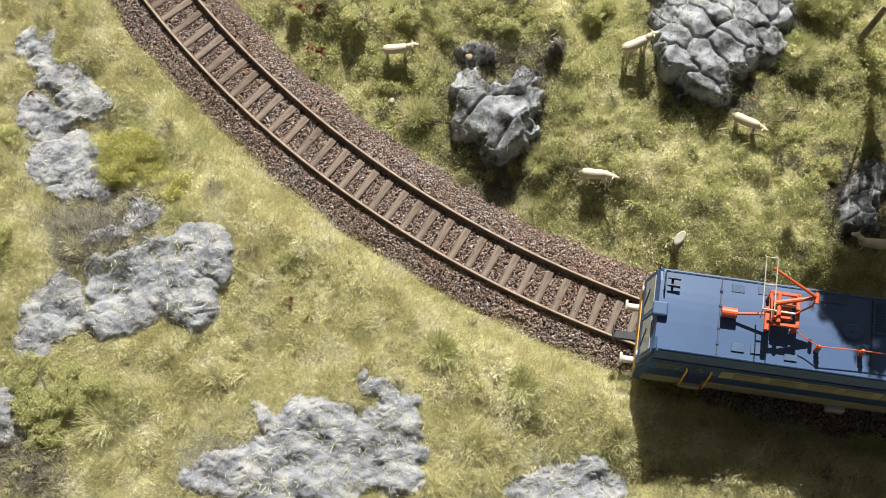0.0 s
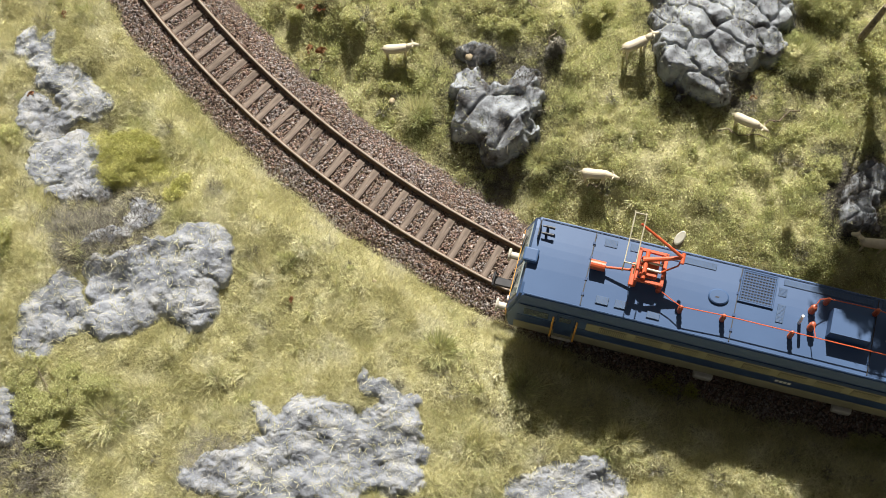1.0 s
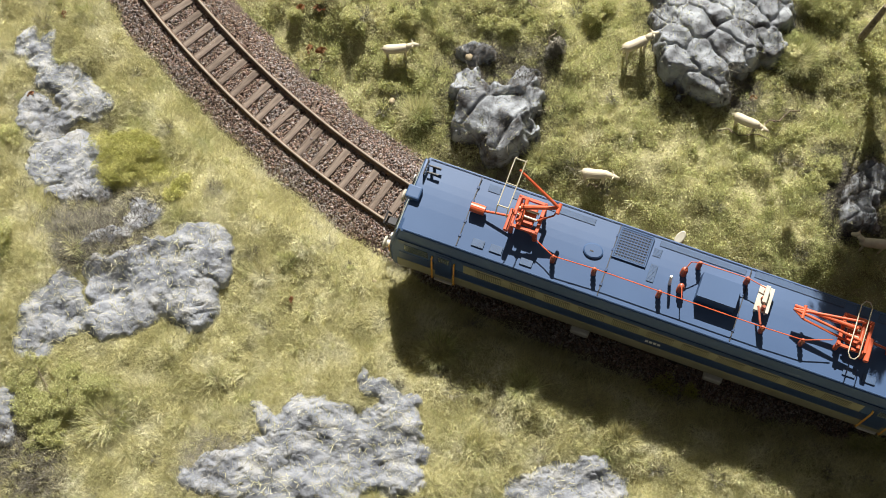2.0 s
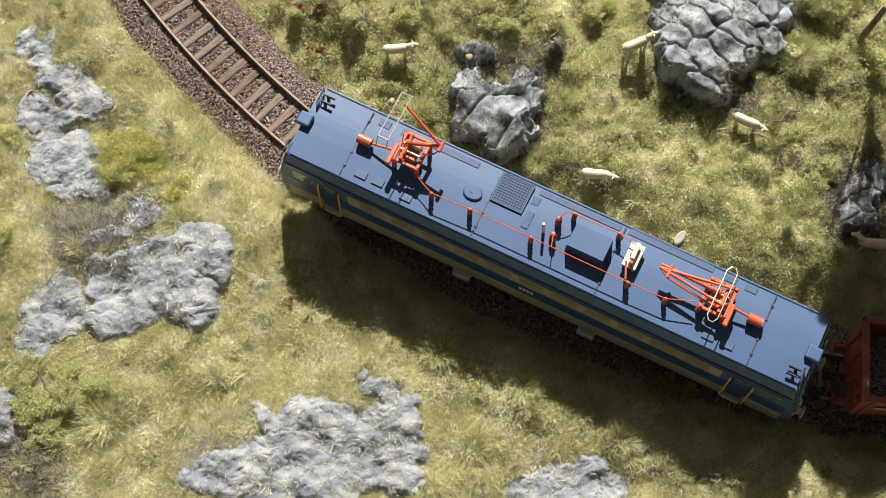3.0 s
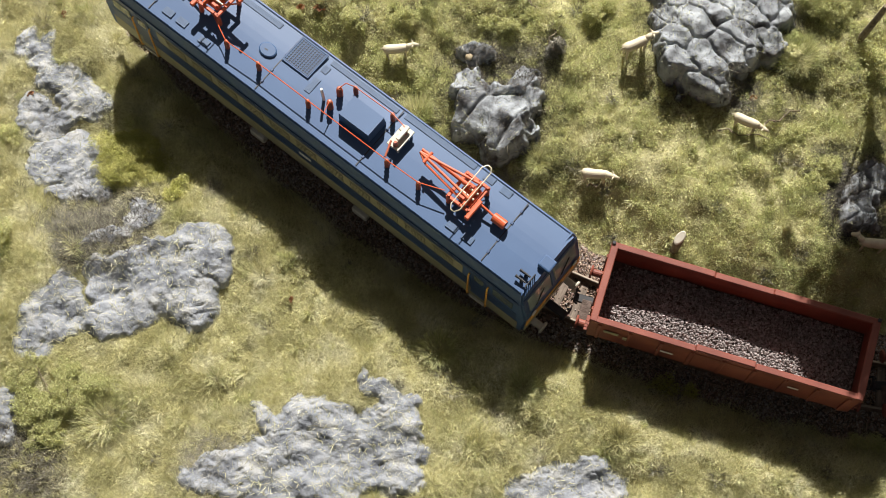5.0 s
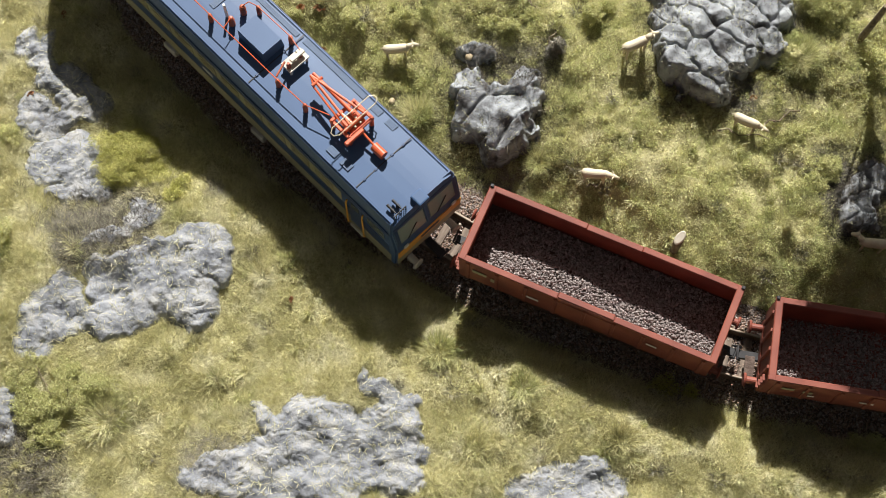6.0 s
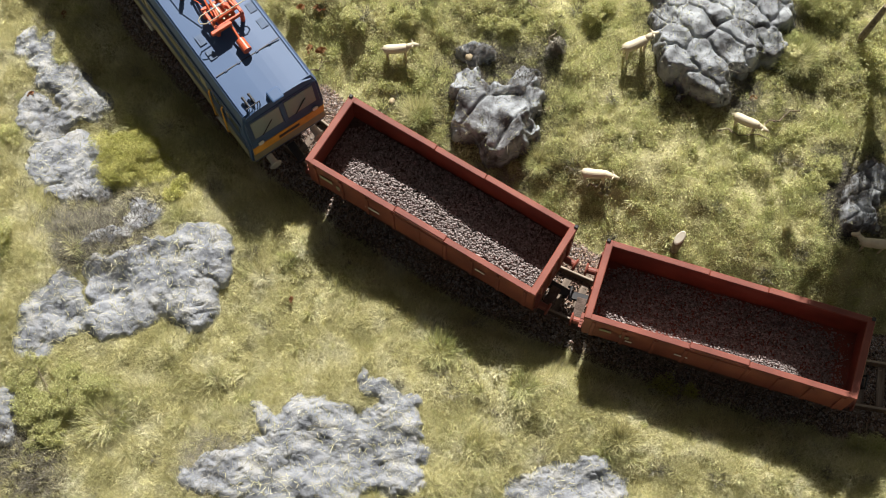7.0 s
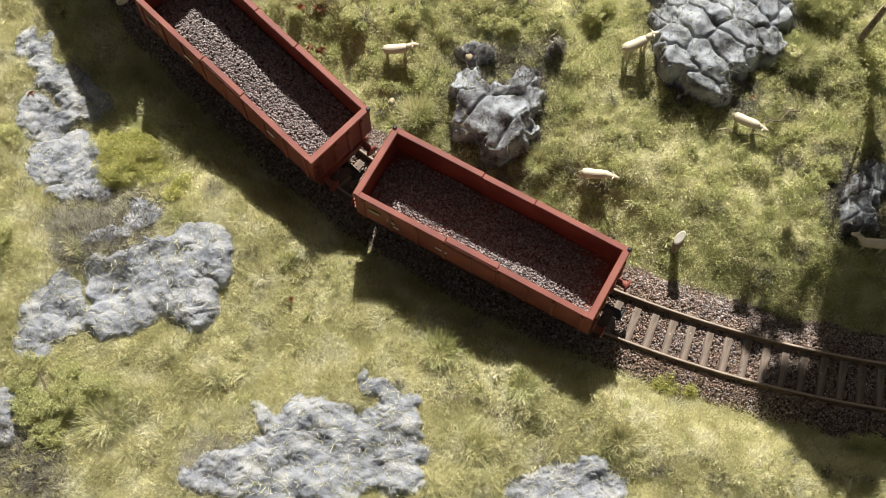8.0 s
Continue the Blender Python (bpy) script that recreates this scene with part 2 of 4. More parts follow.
# ---- rock outcrops: (centre x, y, radius x, radius y, turn, height) per lobe ----
ROCKS = {
    "ridge": [(-165, 260, 5.5, 7.5, -15, 4), (-156, 259, 4.6, 6.5, 0, 3), (-157, 250, 6.8, 5.9, -30, 4), (-150, 243, 10.8, 7.4, -15, 5), (-142, 233, 11.2, 7.8, -10, 6), (-144, 226, 10.3, 4.3, 0, 5), (-161, 229, 6.7, 8.2, 0, 3), (-156, 221, 7.6, 5.8, 0, 3)],
    "hump": [(-147, 210, 14.6, 9.0, -10, 6), (-154, 206, 8.0, 9.9, 0, 5), (-140, 200, 11.5, 9.8, -35, 7), (-134, 194, 7.9, 7.0, -30, 6), (-149, 193, 6.2, 5.1, 0, 4)],
    "scree": [(-113, 180, 8.6, 6.4, 10, 3), (-125, 171, 10.3, 3.8, 15, 3)],
    "slab": [(-104, 156, 22.8, 12.7, 12, 6), (-119, 139, 17.5, 9.9, 10, 7), (-95, 144, 11.7, 11.7, 0, 6), (-94, 166, 12.7, 8.0, 15, 6), (-126, 154, 8.8, 8.3, 30, 5), (-86, 163, 6.8, 11.0, 0, 5)],
    "flat": [(-145, 141, 13.9, 10.9, 30, 2.5), (-152, 132, 8.8, 7.3, 0, 2), (-142, 150, 5.9, 7.9, 0, 2.5)],
    "front": [(-32, 85, 24.6, 11.7, 0, 7), (-59, 87, 20.2, 10.1, 0, 6), (-74, 82, 22.6, 9.3, 12, 5), (-52, 95, 16.2, 10.2, 0, 7), (-66, 99, 7.3, 3.9, -10, 4), (-42, 97, 11.4, 7.0, -10, 6), (-18, 96, 10.6, 10.2, 0, 8), (-17, 83, 8.5, 12.9, 0, 8), (-26, 111, 5.7, 3.7, -40, 3.5), (-21, 106, 4.9, 3.7, -40, 4), (-48, 75, 35.1, 8.0, 0, 5)],
    "small": [(42, 70, 21.6, 9.9, 5, 6), (48, 75, 12.4, 7.2, 0, 7)],
    "edge": [(-163, 102, 6.6, 12.1, 0, 6)],
    "split": [(12, 230, 6.6, 6.0, -10, 9), (15, 215, 8.7, 11.3, -20, 11), (26, 209, 10.9, 12.7, -15, 14), (34, 228, 8.4, 7.2, 10, 11), (15, 243, 8.4, 4.4, 0, 5), (32, 220, 9, 7, 0, 9), (22, 222, 10, 9, 0, 9)],
    "block": [(99, 240, 15, 15, -40, 13), (112, 236, 15, 9, -25, 12), (99, 252, 12, 12, -35, 12), (104, 225, 10, 9, -10, 11), (127, 243, 13, 9, -25, 9), (90, 250, 7, 10, 0, 7), (130, 255, 16, 9, -15, 10), (104, 263, 20, 9, 0, 12), (117, 250, 13, 11, 0, 12)],
    "shaded": [(158, 171, 10.2, 11.7, 0, 6), (165, 183, 7.3, 10.1, 0, 6)],
}


def cells(x, y, size):
    """Nearest and second distance to scattered points: rounded blocks with cracks between."""
    gx, gy = x / size, y / size
    i, j = np.floor(gx).astype(int), np.floor(gy).astype(int)
    f1, f2 = np.full(np.shape(x), 9.0), np.full(np.shape(x), 9.0)
    for a in (-1, 0, 1):
        for b in (-1, 0, 1):
            px = i + a + 0.5 + 0.8 * (TABLE[(i + a) % 256, (j + b) % 256] - 0.5)
            py = j + b + 0.5 + 0.8 * (TABLE[(j + b + 91) % 256, (i + a + 37) % 256] - 0.5)
            q = np.hypot(gx - px, gy - py)
            f2 = np.minimum(f2, np.maximum(f1, q))
            f1 = np.minimum(f1, q)
    return f1, f2


# size of the creases, their direction, and the size of blocks (0: none)
GRAIN = {"ridge": (6, 30, 0), "hump": (6, 60, 0), "scree": (5, 20, 0), "slab": (8, 20, 0), "flat": (9, 0, 0), "front": (9, -10, 0), "small": (7, 10, 0), "edge": (7, 10, 0), "split": (7, 50, 13), "block": (8, -42, 8.5), "shaded": (7, 20, 8)}


def lobes(which, x, y):
    """How high the outcrop stands over the ground, below 0 outside it."""
    best, acc, tall = np.full(np.shape(x), -4.0), np.zeros(np.shape(x)), np.zeros(np.shape(x))
    brow = 2.2 if GRAIN[which][2] else 2.0
    wx, wy = x + fbm(x, y, 10, 4, 0.55) * 6, y + fbm(x + 50, y + 90, 10, 4, 0.55) * 6
    for cx, cy, rx, ry, turn, h in ROCKS[which]:
        c, s = math.cos(radians(turn)), math.sin(radians(turn))
        u, v = ((wx - cx) * c + (wy - cy) * s) / rx, (-(wx - cx) * s + (wy - cy) * c) / ry
        q = 1 - (u * u + v * v)
        best = np.maximum(best, np.minimum(q, 0) * h)
        acc += np.maximum(q, 0) ** 2
        tall += np.maximum(q, 0) ** 2 * h
    return np.where(acc > 0, np.minimum(brow * np.sqrt(acc), 1) ** 0.8 * tall / np.maximum(acc, 1e-9), best)


def rock_top(which, x, y):
    """The outcrop's surface, and how high its rough form stands over the ground."""
    wave, cut, blocks = GRAIN[which]
    h = lobes(which, x, y)
    turn = radians(cut)
    a, b = x * math.cos(turn) + y * math.sin(turn), -x * math.sin(turn) + y * math.cos(turn)
    wa, wb = a + fbm(x, y, 8, 3) * 5, b + fbm(x + 70, y, 8, 3) * 5
    crease = np.abs(fbm(wa * 0.42, wb, wave, 3, 0.5))
    fine = np.abs(fbm(wa * 0.5 + 40, wb, wave * 0.4, 3, 0.5))
    rough = np.abs(fbm(x, y, 1.8, 2))
    # narrow wandering cracks
    crack = np.clip(1 - np.abs(fbm(wa * 0.6 + 11, wb + 60, wave * 0.9, 3, 0.55)) / 0.05, 0, 1)
    if blocks:
        f1, f2 = cells(a * 0.62 + fbm(x, y, 6, 2) * 2.0, b + fbm(x + 9, y, 6, 2) * 2.0, blocks)
        edge = np.clip((f2 - f1) / 0.17, 0, 1)
        z = h * 0.9 + 2.0 * (1 - (1 - edge) ** 2) * np.clip(h / 6, 0.2, 1.0) - 1.2 * f1 ** 2 + 0.5 * crease + 0.35 * fine - 0.2 * rough - 1.2
    else:
        z = h * 0.34 + 0.4 + 1.5 * crease * np.clip(h / 4, 0.4, 1) + 0.6 * fine - 0.3 * rough - 0.7 * crack
    return ground_z(x, y) + z + np.where(h < 0, h * 2, 0), h


def around(which, x, y):
    """Which of the points lie near an outcrop."""
    L = ROCKS[which]
    r = [max(q[2], q[3]) * 1.25 + 5 for q in L]
    return (x > min(q[0] - e for q, e in zip(L, r))) & (x < max(q[0] + e for q, e in zip(L, r))) & (y > min(q[1] - e for q, e in zip(L, r))) & (y < max(q[1] + e for q, e in zip(L, r)))


def surface_z(x, y):
    """The ground or the rock on it."""
    z = ground_z(x, y)
    for k in ROCKS:
        near = around(k, x, y)
        if near.any():
            z[near] = np.maximum(z[near], rock_top(k, x[near], y[near])[0])
    return z


def rock_cover(x, y, which=tuple(ROCKS)):
    best = np.full(np.shape(x), -9.0)
    for k in which:
        near = around(k, x, y)
        if near.any():
            best[near] = np.maximum(best[near], lobes(k, x[near], y[near]))
    return best


# ---- ground: one sheet, fine in the middle, running on to the edges of the layout ----
def spread(lo, hi, stepping, reach):
    mid = list(np.arange(lo, hi + 0.1, stepping))
    out, w = [], stepping
    while sum(out) < reach:
        w *= 1.35
        out.append(w)
    far = np.cumsum(out)
    return np.array([lo - q for q in far[::-1]] + mid + [hi + q for q in far])


def build_ground():
    xs, ys = spread(-200, 200, 1.6, 330), spread(40, 300, 1.6, 330)
    x, y = np.meshgrid(xs, ys, indexing="ij")
    z = ground_z(x, y)
    v = np.stack([x, y, z], -1).reshape(-1, 3)
    i = np.arange(len(xs) * len(ys)).reshape(len(xs), len(ys))
    f = np.stack([i[:-1, :-1], i[1:, :-1], i[1:, 1:], i[:-1, 1:]], -1).reshape(-1, 4)
    ob = np_mesh("ground", v, f, EARTH)
    smooth(ob)
    tagged(ob, "mossy brown earth under matted straw grass", "ground", kind="structure")


def build_rock(which, mat, label):
    L = ROCKS[which]
    x0, x1 = min(q[0] - max(q[2], q[3]) for q in L) - 4, max(q[0] + max(q[2], q[3]) for q in L) + 4
    y0, y1 = min(q[1] - max(q[2], q[3]) for q in L) - 4, max(q[1] + max(q[2], q[3]) for q in L) + 4
    xs, ys = np.arange(x0, x1, 0.45), np.arange(y0, y1, 0.45)
    x, y = np.meshgrid(xs, ys, indexing="ij")
    z, h = rock_top(which, x, y)
    v = np.stack([x, y, z], -1).reshape(-1, 3)
    i = np.arange(len(xs) * len(ys)).reshape(len(xs), len(ys))
    f = np.stack([i[:-1, :-1], i[1:, :-1], i[1:, 1:], i[:-1, 1:]], -1).reshape(-1, 4)
    keep = (h.reshape(-1)[f] > -1.4).any(1)
    f = f[keep]
    used = np.unique(f)
    new_i = np.full(len(v), -1)
    new_i[used] = np.arange(len(used))
    ob = np_mesh("rock", v[used], new_i[f], mat)
    smooth(ob)
    return tagged(ob, label, "rock")


build_ground()
build_rock("ridge", ROCK_PALE, "pale grey wrinkled rock ridge breaking through straw grass")
build_rock("hump", ROCK_PALE, "grey-blue wrinkled rock hump beside a green shrub")
build_rock("slab", ROCK_PALE, "broad whitish rock slab with fine cracks in grass")
build_rock("scree", ROCK_PALE, "low broken grey scree in thin dry grass")
build_rock("flat", ROCK_PALE, "low flat grey rock half buried in grass")
build_rock("front", ROCK_PALE, "large pale grey rock slab with wavy ridges")
build_rock("small", ROCK_PALE, "small pale grey rock in straw grass")
build_rock("edge", ROCK_PALE, "grey rock beside a deep green bush")
build_rock("split", ROCK_DARK, "dark split boulder with white dry-brushed faces")
build_rock("block", ROCK_DARK, "large dark crag of blocks with pale worn faces")
build_rock("shaded", ROCK_DARK, "dark grey rock in the shade of trees")


# ---- track ----
def sweep(prof, s0, s1, d, stepping=2.5):
    """The outline prof (across, up) drawn along the track, d beside its centre line."""
    ss = np.arange(s0, s1, stepping)
    rows = []
    for w, z in prof:
        x, y, _ = on_track(ss, d + w)
        rows.append(np.stack([x, y, np.full(len(ss), z)], -1))
    v = np.stack(rows, 1)
    k, n = len(prof), len(ss)
    i = np.arange(n * k).reshape(n, k)
    j = np.roll(i, -1, axis=1)
    f = np.stack([i[:-1], j[:-1], j[1:], i[1:]], -1).reshape(-1, 4)
    return v.reshape(-1, 3), f


def build_track():
    t = thing("railway_track", "curved rusty railway track on brown ballast", "track", kind="structure")
    web = [(-1.1, -2.3), (1.1, -2.3), (1.1, -1.95), (0.28, -1.7), (0.28, -0.75), (0.5, -0.55), (0.5, -0.05), (-0.5, -0.05), (-0.5, -0.55), (-0.28, -0.75), (-0.28, -1.7), (-1.1, -1.95)]
    head = [(-0.42, -0.06), (0.42, -0.06), (0.42, 0.0), (-0.42, 0.0)]
    for d in (8.6, -8.6):
        v, f = sweep(web, -540, 500, d)
        r = np_mesh("rail", v, f, RAIL, t)
        v, f = sweep(head, -540, 500, d)
        np_mesh("rail_head", v, f, RAIL_TOP, r, "worn brighter running surface")
    bed = [(-22, -5.8), (-18, -4.2), (-13, -3.6), (13, -3.6), (18, -4.2), (22, -5.8), (22, -7), (-22, -7)]
    v, f = sweep(bed, -540, 500, 0)
    np_mesh("ballast_bed", v, f, BED, t)
    me = []
    for k in range(4):
        bm = box((0, 0, 0), (2.9, 23, 1.6), 0.15)
        for vert in bm.verts:
            vert.co.z += 0.12 * math.sin(vert.co.y * 1.7 + k) * (vert.co.z > 0)
            vert.co.x += 0.1 * math.sin(vert.co.y * 0.9 + 2 * k)
        for i in range(-3, 4):
            box((0.36 * i + 0.1 * math.sin(k + i), 0, 0.8), (0.16, 22.4, 0.14), bm=bm)
        ob = part("sleeper", bm, SLEEPER, t)
        me.append(ob.data)
        bpy.data.objects.remove(ob)
    r = random.Random(4)
    for s in np.arange(-540, 500, 7.25):
        x, y, a = on_track(s)
        shared("sleeper", me[r.randrange(4)], t, Matrix.Translation((x * MM, y * MM, -3.05 * MM)) @ Matrix.Rotation(a + radians(r.uniform(-1.2, 1.2)), 4, "Z"))
    return t


LUMP = np.array([(1.25, 0, 0), (-1.25, 0, 0), (0, 1.25, 0), (0, -1.25, 0), (0, 0, 1.25), (0, 0, -1.25)], float)
LUMP_F = np.array([(0, 2, 4), (2, 1, 4), (1, 3, 4), (3, 0, 4), (2, 0, 5), (1, 2, 5), (3, 1, 5), (0, 3, 5)])


def turns(n):
    """n random rotations."""
    q = rng.normal(size=(n, 4))
    q /= np.linalg.norm(q, axis=1)[:, None]
    w, x, y, z = q.T
    return np.stack([1 - 2 * (y * y + z * z), 2 * (x * y - z * w), 2 * (x * z + y * w), 2 * (x * y + z * w), 1 - 2 * (x * x + z * z), 2 * (y * z - x * w), 2 * (x * z - y * w), 2 * (y * z + x * w), 1 - 2 * (x * x + y * y)], -1).reshape(n, 3, 3)


def stones(name, centres, radius, mat, parent=None, label=""):
    """Broken stones, each an uneven eight-sided lump."""
    n = len(centres)
    v = (LUMP[None] + rng.uniform(-0.4, 0.4, (n, 6, 3))) * rng.uniform(0.6, 1.1, (n, 1, 3)) * 0.8
    v = np.einsum("nij,nkj->nki", turns(n), v) * np.broadcast_to(np.asarray(radius), (n,))[:, None, None] + centres[:, None, :]
    f = LUMP_F[None] + 6 * np.arange(n)[:, None, None]
    return np_mesh(name, v.reshape(-1, 3), f.reshape(-1, 3), mat, parent, label)


def build_ballast(track):
    n = 108000
    s, d = rng.uniform(-215, 245, n), rng.uniform(-24, 24, n)
    x, y, a = on_track(s, d)
    edge = 20.5 + fbm(x, y, 13, 3) * 9
    ad = np.abs(d)
    keep = ad < edge
    z = np.where(ad < 8, -2.55, np.where(ad < 13, -2.2, -2.2 - (ad - 13) * 0.36)) + rng.uniform(-0.55, 0.35, n)
    # between the rails the stones lie in the gaps, with a few strays on the sleepers
    ph = np.abs(((s + 540) / 7.25 + 0.5) % 1 - 0.5) * 7.25
    keep &= (ad > 9.6) | ((ad < 7.6) & ((ph > 1.5) | (rng.random(n) < 0.05)))
    z = np.where((ad < 7.6) & (ph > 1.5), z - 0.25, z)
    c = np.stack([x, y, z], -1)[keep]
    grey = rng.random(len(c)) < 0.3 + fbm(c[:, 0], c[:, 1], 18, 2) * 0.5 + 0.15 * (np.abs(d[keep]) > 14)
    for name, pick, mat in (("brown_ballast_stones", ~grey, BALLAST), ("grey_ballast_stones", grey, BALLAST_GREY)):
        ob = stones(name, c[pick], rng.uniform(0.27, 0.58, pick.sum()), mat, track)
        ob["kind"] = "stuff"


# ---- rolling stock ----
def lettering(parent, x, y, z, n, w, h, mat, face=1):
    """A row of plain bars in place of small writing on a side wall."""
    for k in range(n):
        part("marking", box((x + (k - n / 2) * w * 1.35, y, z), (w, 0.12, h)), mat, parent)


def pantograph(loco, x0, d, up):
    """A single-arm current collector; x0: its base, d: the way its knee points, up: how far it is raised."""
    p = new("pantograph")
    p.parent = loco
    tagged(p, "orange-red single-arm pantograph with brass wire bow")
    cx, cy, z = x0, -3.2 if up else -1.6, 51.5 if up else 50.0
    e0 = 71.6 if up else -72.4
    bm = bmesh.new()
    for sy in (-5.6, 5.4):
        box((cx, cy + sy, z + 2.4), (10.5, 1.2, 1.1), 0.2, bm=bm)
    for sx in (-4.6, 4.6):
        box((cx + sx, cy, z + 2.4), (1.3, 12.2, 1.1), 0.2, bm=bm)
    box((cx + d * 5.6, cy + 4, z + 2.5), (1.7, 8.5, 1.7), 0.3, bm=bm)
    part("base_frame", bm, ORANGE, p)
    for sx in (-4.4, 4.4):
        for sy in (-5.4, 5.2):
            part("foot_insulator", lathe((cx + sx, cy + sy, 47), [(0.9, 0), (0.9, 1), (0.6, 1.4), (0.9, 2.2), (0.6, 2.8), (0.9, 3.6), (0.6, 4.3), (0.8, 5), (0.5, 6.6)], 10), ORANGE, p)
    for sy in (-1.3, 1.2):
        part("spring", rod((cx - 3.5, cy + sy, z + 3.2), (cx + 3.8, cy + sy, z + 3.4), 0.45), WIRE, p, "pale metal tension spring")
    part("drive_block", box((cx + d * 0.5, cy, z + 1.6), (6.4, 7.2, 2.4), 0.5), ORANGE, p)
    part("axle", rod((cx + d * 2, cy - 5, z + 3.6), (cx + d * 2, cy + 5, z + 3.6), 0.8), ORANGE, p)
    part("drive_rod", rod((cx + d * 5, -1.4, z + 1), (cx + d * 15, -1.0, 49.6), 0.45), ORANGE, p)
    part("drive_cylinder", rod((e0, -1.0, 49.6), (e0 + d * 5.2, -1.0, 49.6), 1.75, n=16), ORANGE, p)
    if up:
        knee = (cx - d * 9.5, cy - 4.0, z + 8.0)
        tip = (cx + d * 7.0, cy - 9.0, z + 17.0)
        lower = [((cx + d * 3, cy - 1.6, z + 3.8), knee)]
        part("lower_arm", rod(lower[0][0], knee, 0.95, 0.6), ORANGE, p)
        part("guide_rod", pipe([(cx - d * 3, cy + 1.5, z + 3), (knee[0] + d, knee[1] + 2.5, knee[2] - 2), knee], 0.33), ORANGE, p)
        part("upper_arm", rod(knee, tip, 0.6, 0.42), ORANGE, p)
        part("knee_joint", rod((knee[0], knee[1] - 1.6, knee[2]), (knee[0], knee[1] + 2.2, knee[2]), 0.7), ORANGE, p)
        bx, bz = tip[0] + 0.8, tip[2]
        cy -= 3.0
        bow = [(bx - 1.8, cy - 11.5, bz - 3.5), (bx - 1.8, cy - 9.5, bz + 0.2), (bx - 1.8, cy + 8.5, bz + 0.2), (bx - 1.8, cy + 10.5, bz - 3.5)]
        part("contact_strip", pipe(bow, 0.22), WIRE, p, "pale brass wire bow")
        part("contact_strip", pipe([(q[0] + 3.8, q[1], q[2]) for q in bow], 0.22), WIRE, p, "pale brass wire bow")
        for yy in (cy - 9.5, cy, cy + 8.5):
            part("bow_tie", rod((bx - 1.8, yy, bz), (bx + 2.0, yy, bz), 0.26, n=6), WIRE, p)
    else:
        knee = (cx - d * 22, cy - 0.8, z + 4.2)
        part("lower_arm", rod((cx, cy - 1.6, z + 4.0), (knee[0], knee[1] - 1.2, knee[2]), 0.85, 0.6), ORANGE, p)
        part("guide_rod", pipe([(cx, cy + 3.8, z + 3.2), (knee[0] + d * 4, cy + 1.4, z + 3.8), knee], 0.4), ORANGE, p)
        part("upper_arm", rod(knee, (cx + d * 2, cy - 4.2, z + 5.2), 0.55, 0.45), ORANGE, p)
        part("upper_arm", rod(knee, (cx + d * 2, cy + 2.6, z + 5.2), 0.55, 0.45), ORANGE, p)
        part("knee_joint", rod((knee[0] + d * 3.5, cy - 3.2, z + 4.4), (knee[0] + d * 3.5, cy + 1.6, z + 4.4), 0.6), ORANGE, p)
        bx, bz = cx + d * 0.8, z + 5.8
        loop = [(bx - 1.7, cy - 9.5, bz), (bx - 0.6, cy - 11.2, bz), (bx + 0.9, cy - 11.2, bz), (bx + 2.0, cy - 9.5, bz), (bx + 2.0, cy + 8.0, bz), (bx + 0.9, cy + 9.7, bz), (bx - 0.6, cy + 9.7, bz), (bx - 1.7, cy + 8.0, bz), (bx - 1.7, cy - 9.5, bz)]
        part("contact_strip", pipe(loop, 0.22), WIRE, p, "pale brass wire bow")


def insulator(loco, x, y, h=5.4, r=1.0):
    prof = [(r * 0.7, 0)]
    n = 3
    for k in range(n):
        z = 0.3 + k * (h - 0.8) / n
        prof += [(r, z), (r, z + 0.35), (r * 0.62, z + 0.6)]
    prof += [(r * 0.8, h - 0.3), (r * 0.5, h)]
    return smooth(part("insulator", lathe((x, y, 47.0), prof, 12), INSUL, loco, "brick-red ribbed roof insulator"))


def vent(loco, x, y, w, d, rows=0, name="roof_vent"):
    """A sunken louvre plate on the roof."""
    up = -0.06 * max(0, -3 - y)
    v = part(name, box((x, y, 47.05 + up), (w, d, 0.5), 0.1), GRILLE, loco, "dull blue louvred plate")
    long_x = w > d
    n = max(6, int(max(w, d) / 0.5))
    bm = bmesh.new()
    for k in range(n):
        q = (k + 0.5) / n - 0.5
        box((x + (q * (w - 0.5) if long_x else 0), y + (0 if long_x else q * (d - 0.5)), 47.3 + up), (0.2 if long_x else w - 0.5, d - 0.5 if long_x else 0.2, 0.1), bm=bm)
    part("louvre", bm, BLUE, v)


def wheelset(parent, x, r=5.2):
    w = new("wheelset")
    w.parent = parent
    part("axle", rod((x, -8, r), (x, 8, r), 1.0), STEEL, w)
    for sy in (-1, 1):
        part("wheel", rod((x, sy * 7.2, r), (x, sy * 9.6, r), r, n=24), STEEL, w)


def bufferset(parent, x, d, mat, z=12.5, reach=4.2):
    for sy in (-10, 10):
        b = part("buffer", rod((x, sy, z), (x + d * reach, sy, z), 1.35, n=14), mat, parent)
        part("buffer_head", lathe((0, 0, 0), [(2.3, -0.4), (2.6, 0), (2.3, 0.5)], 18), mat, b).matrix_basis = Matrix.Translation(((x + d * (reach + 0.4)) * MM, sy * MM, z * MM)) @ Matrix.Rotation(radians(90), 4, "Y")
    c = part("coupling", box((x + d * 3.5, 0, z - 4), (9, 3.2, 1.6), 0.3), BLACK, parent, "black hook coupling")
    part("hook", pipe([(x + d * 7, -2.4, z - 3.2), (x + d * 8.2, -2.4, z - 1.4), (x + d * 8.2, 2.4, z - 1.4), (x + d * 7, 2.4, z - 3.2)], 0.45), BLACK, c)


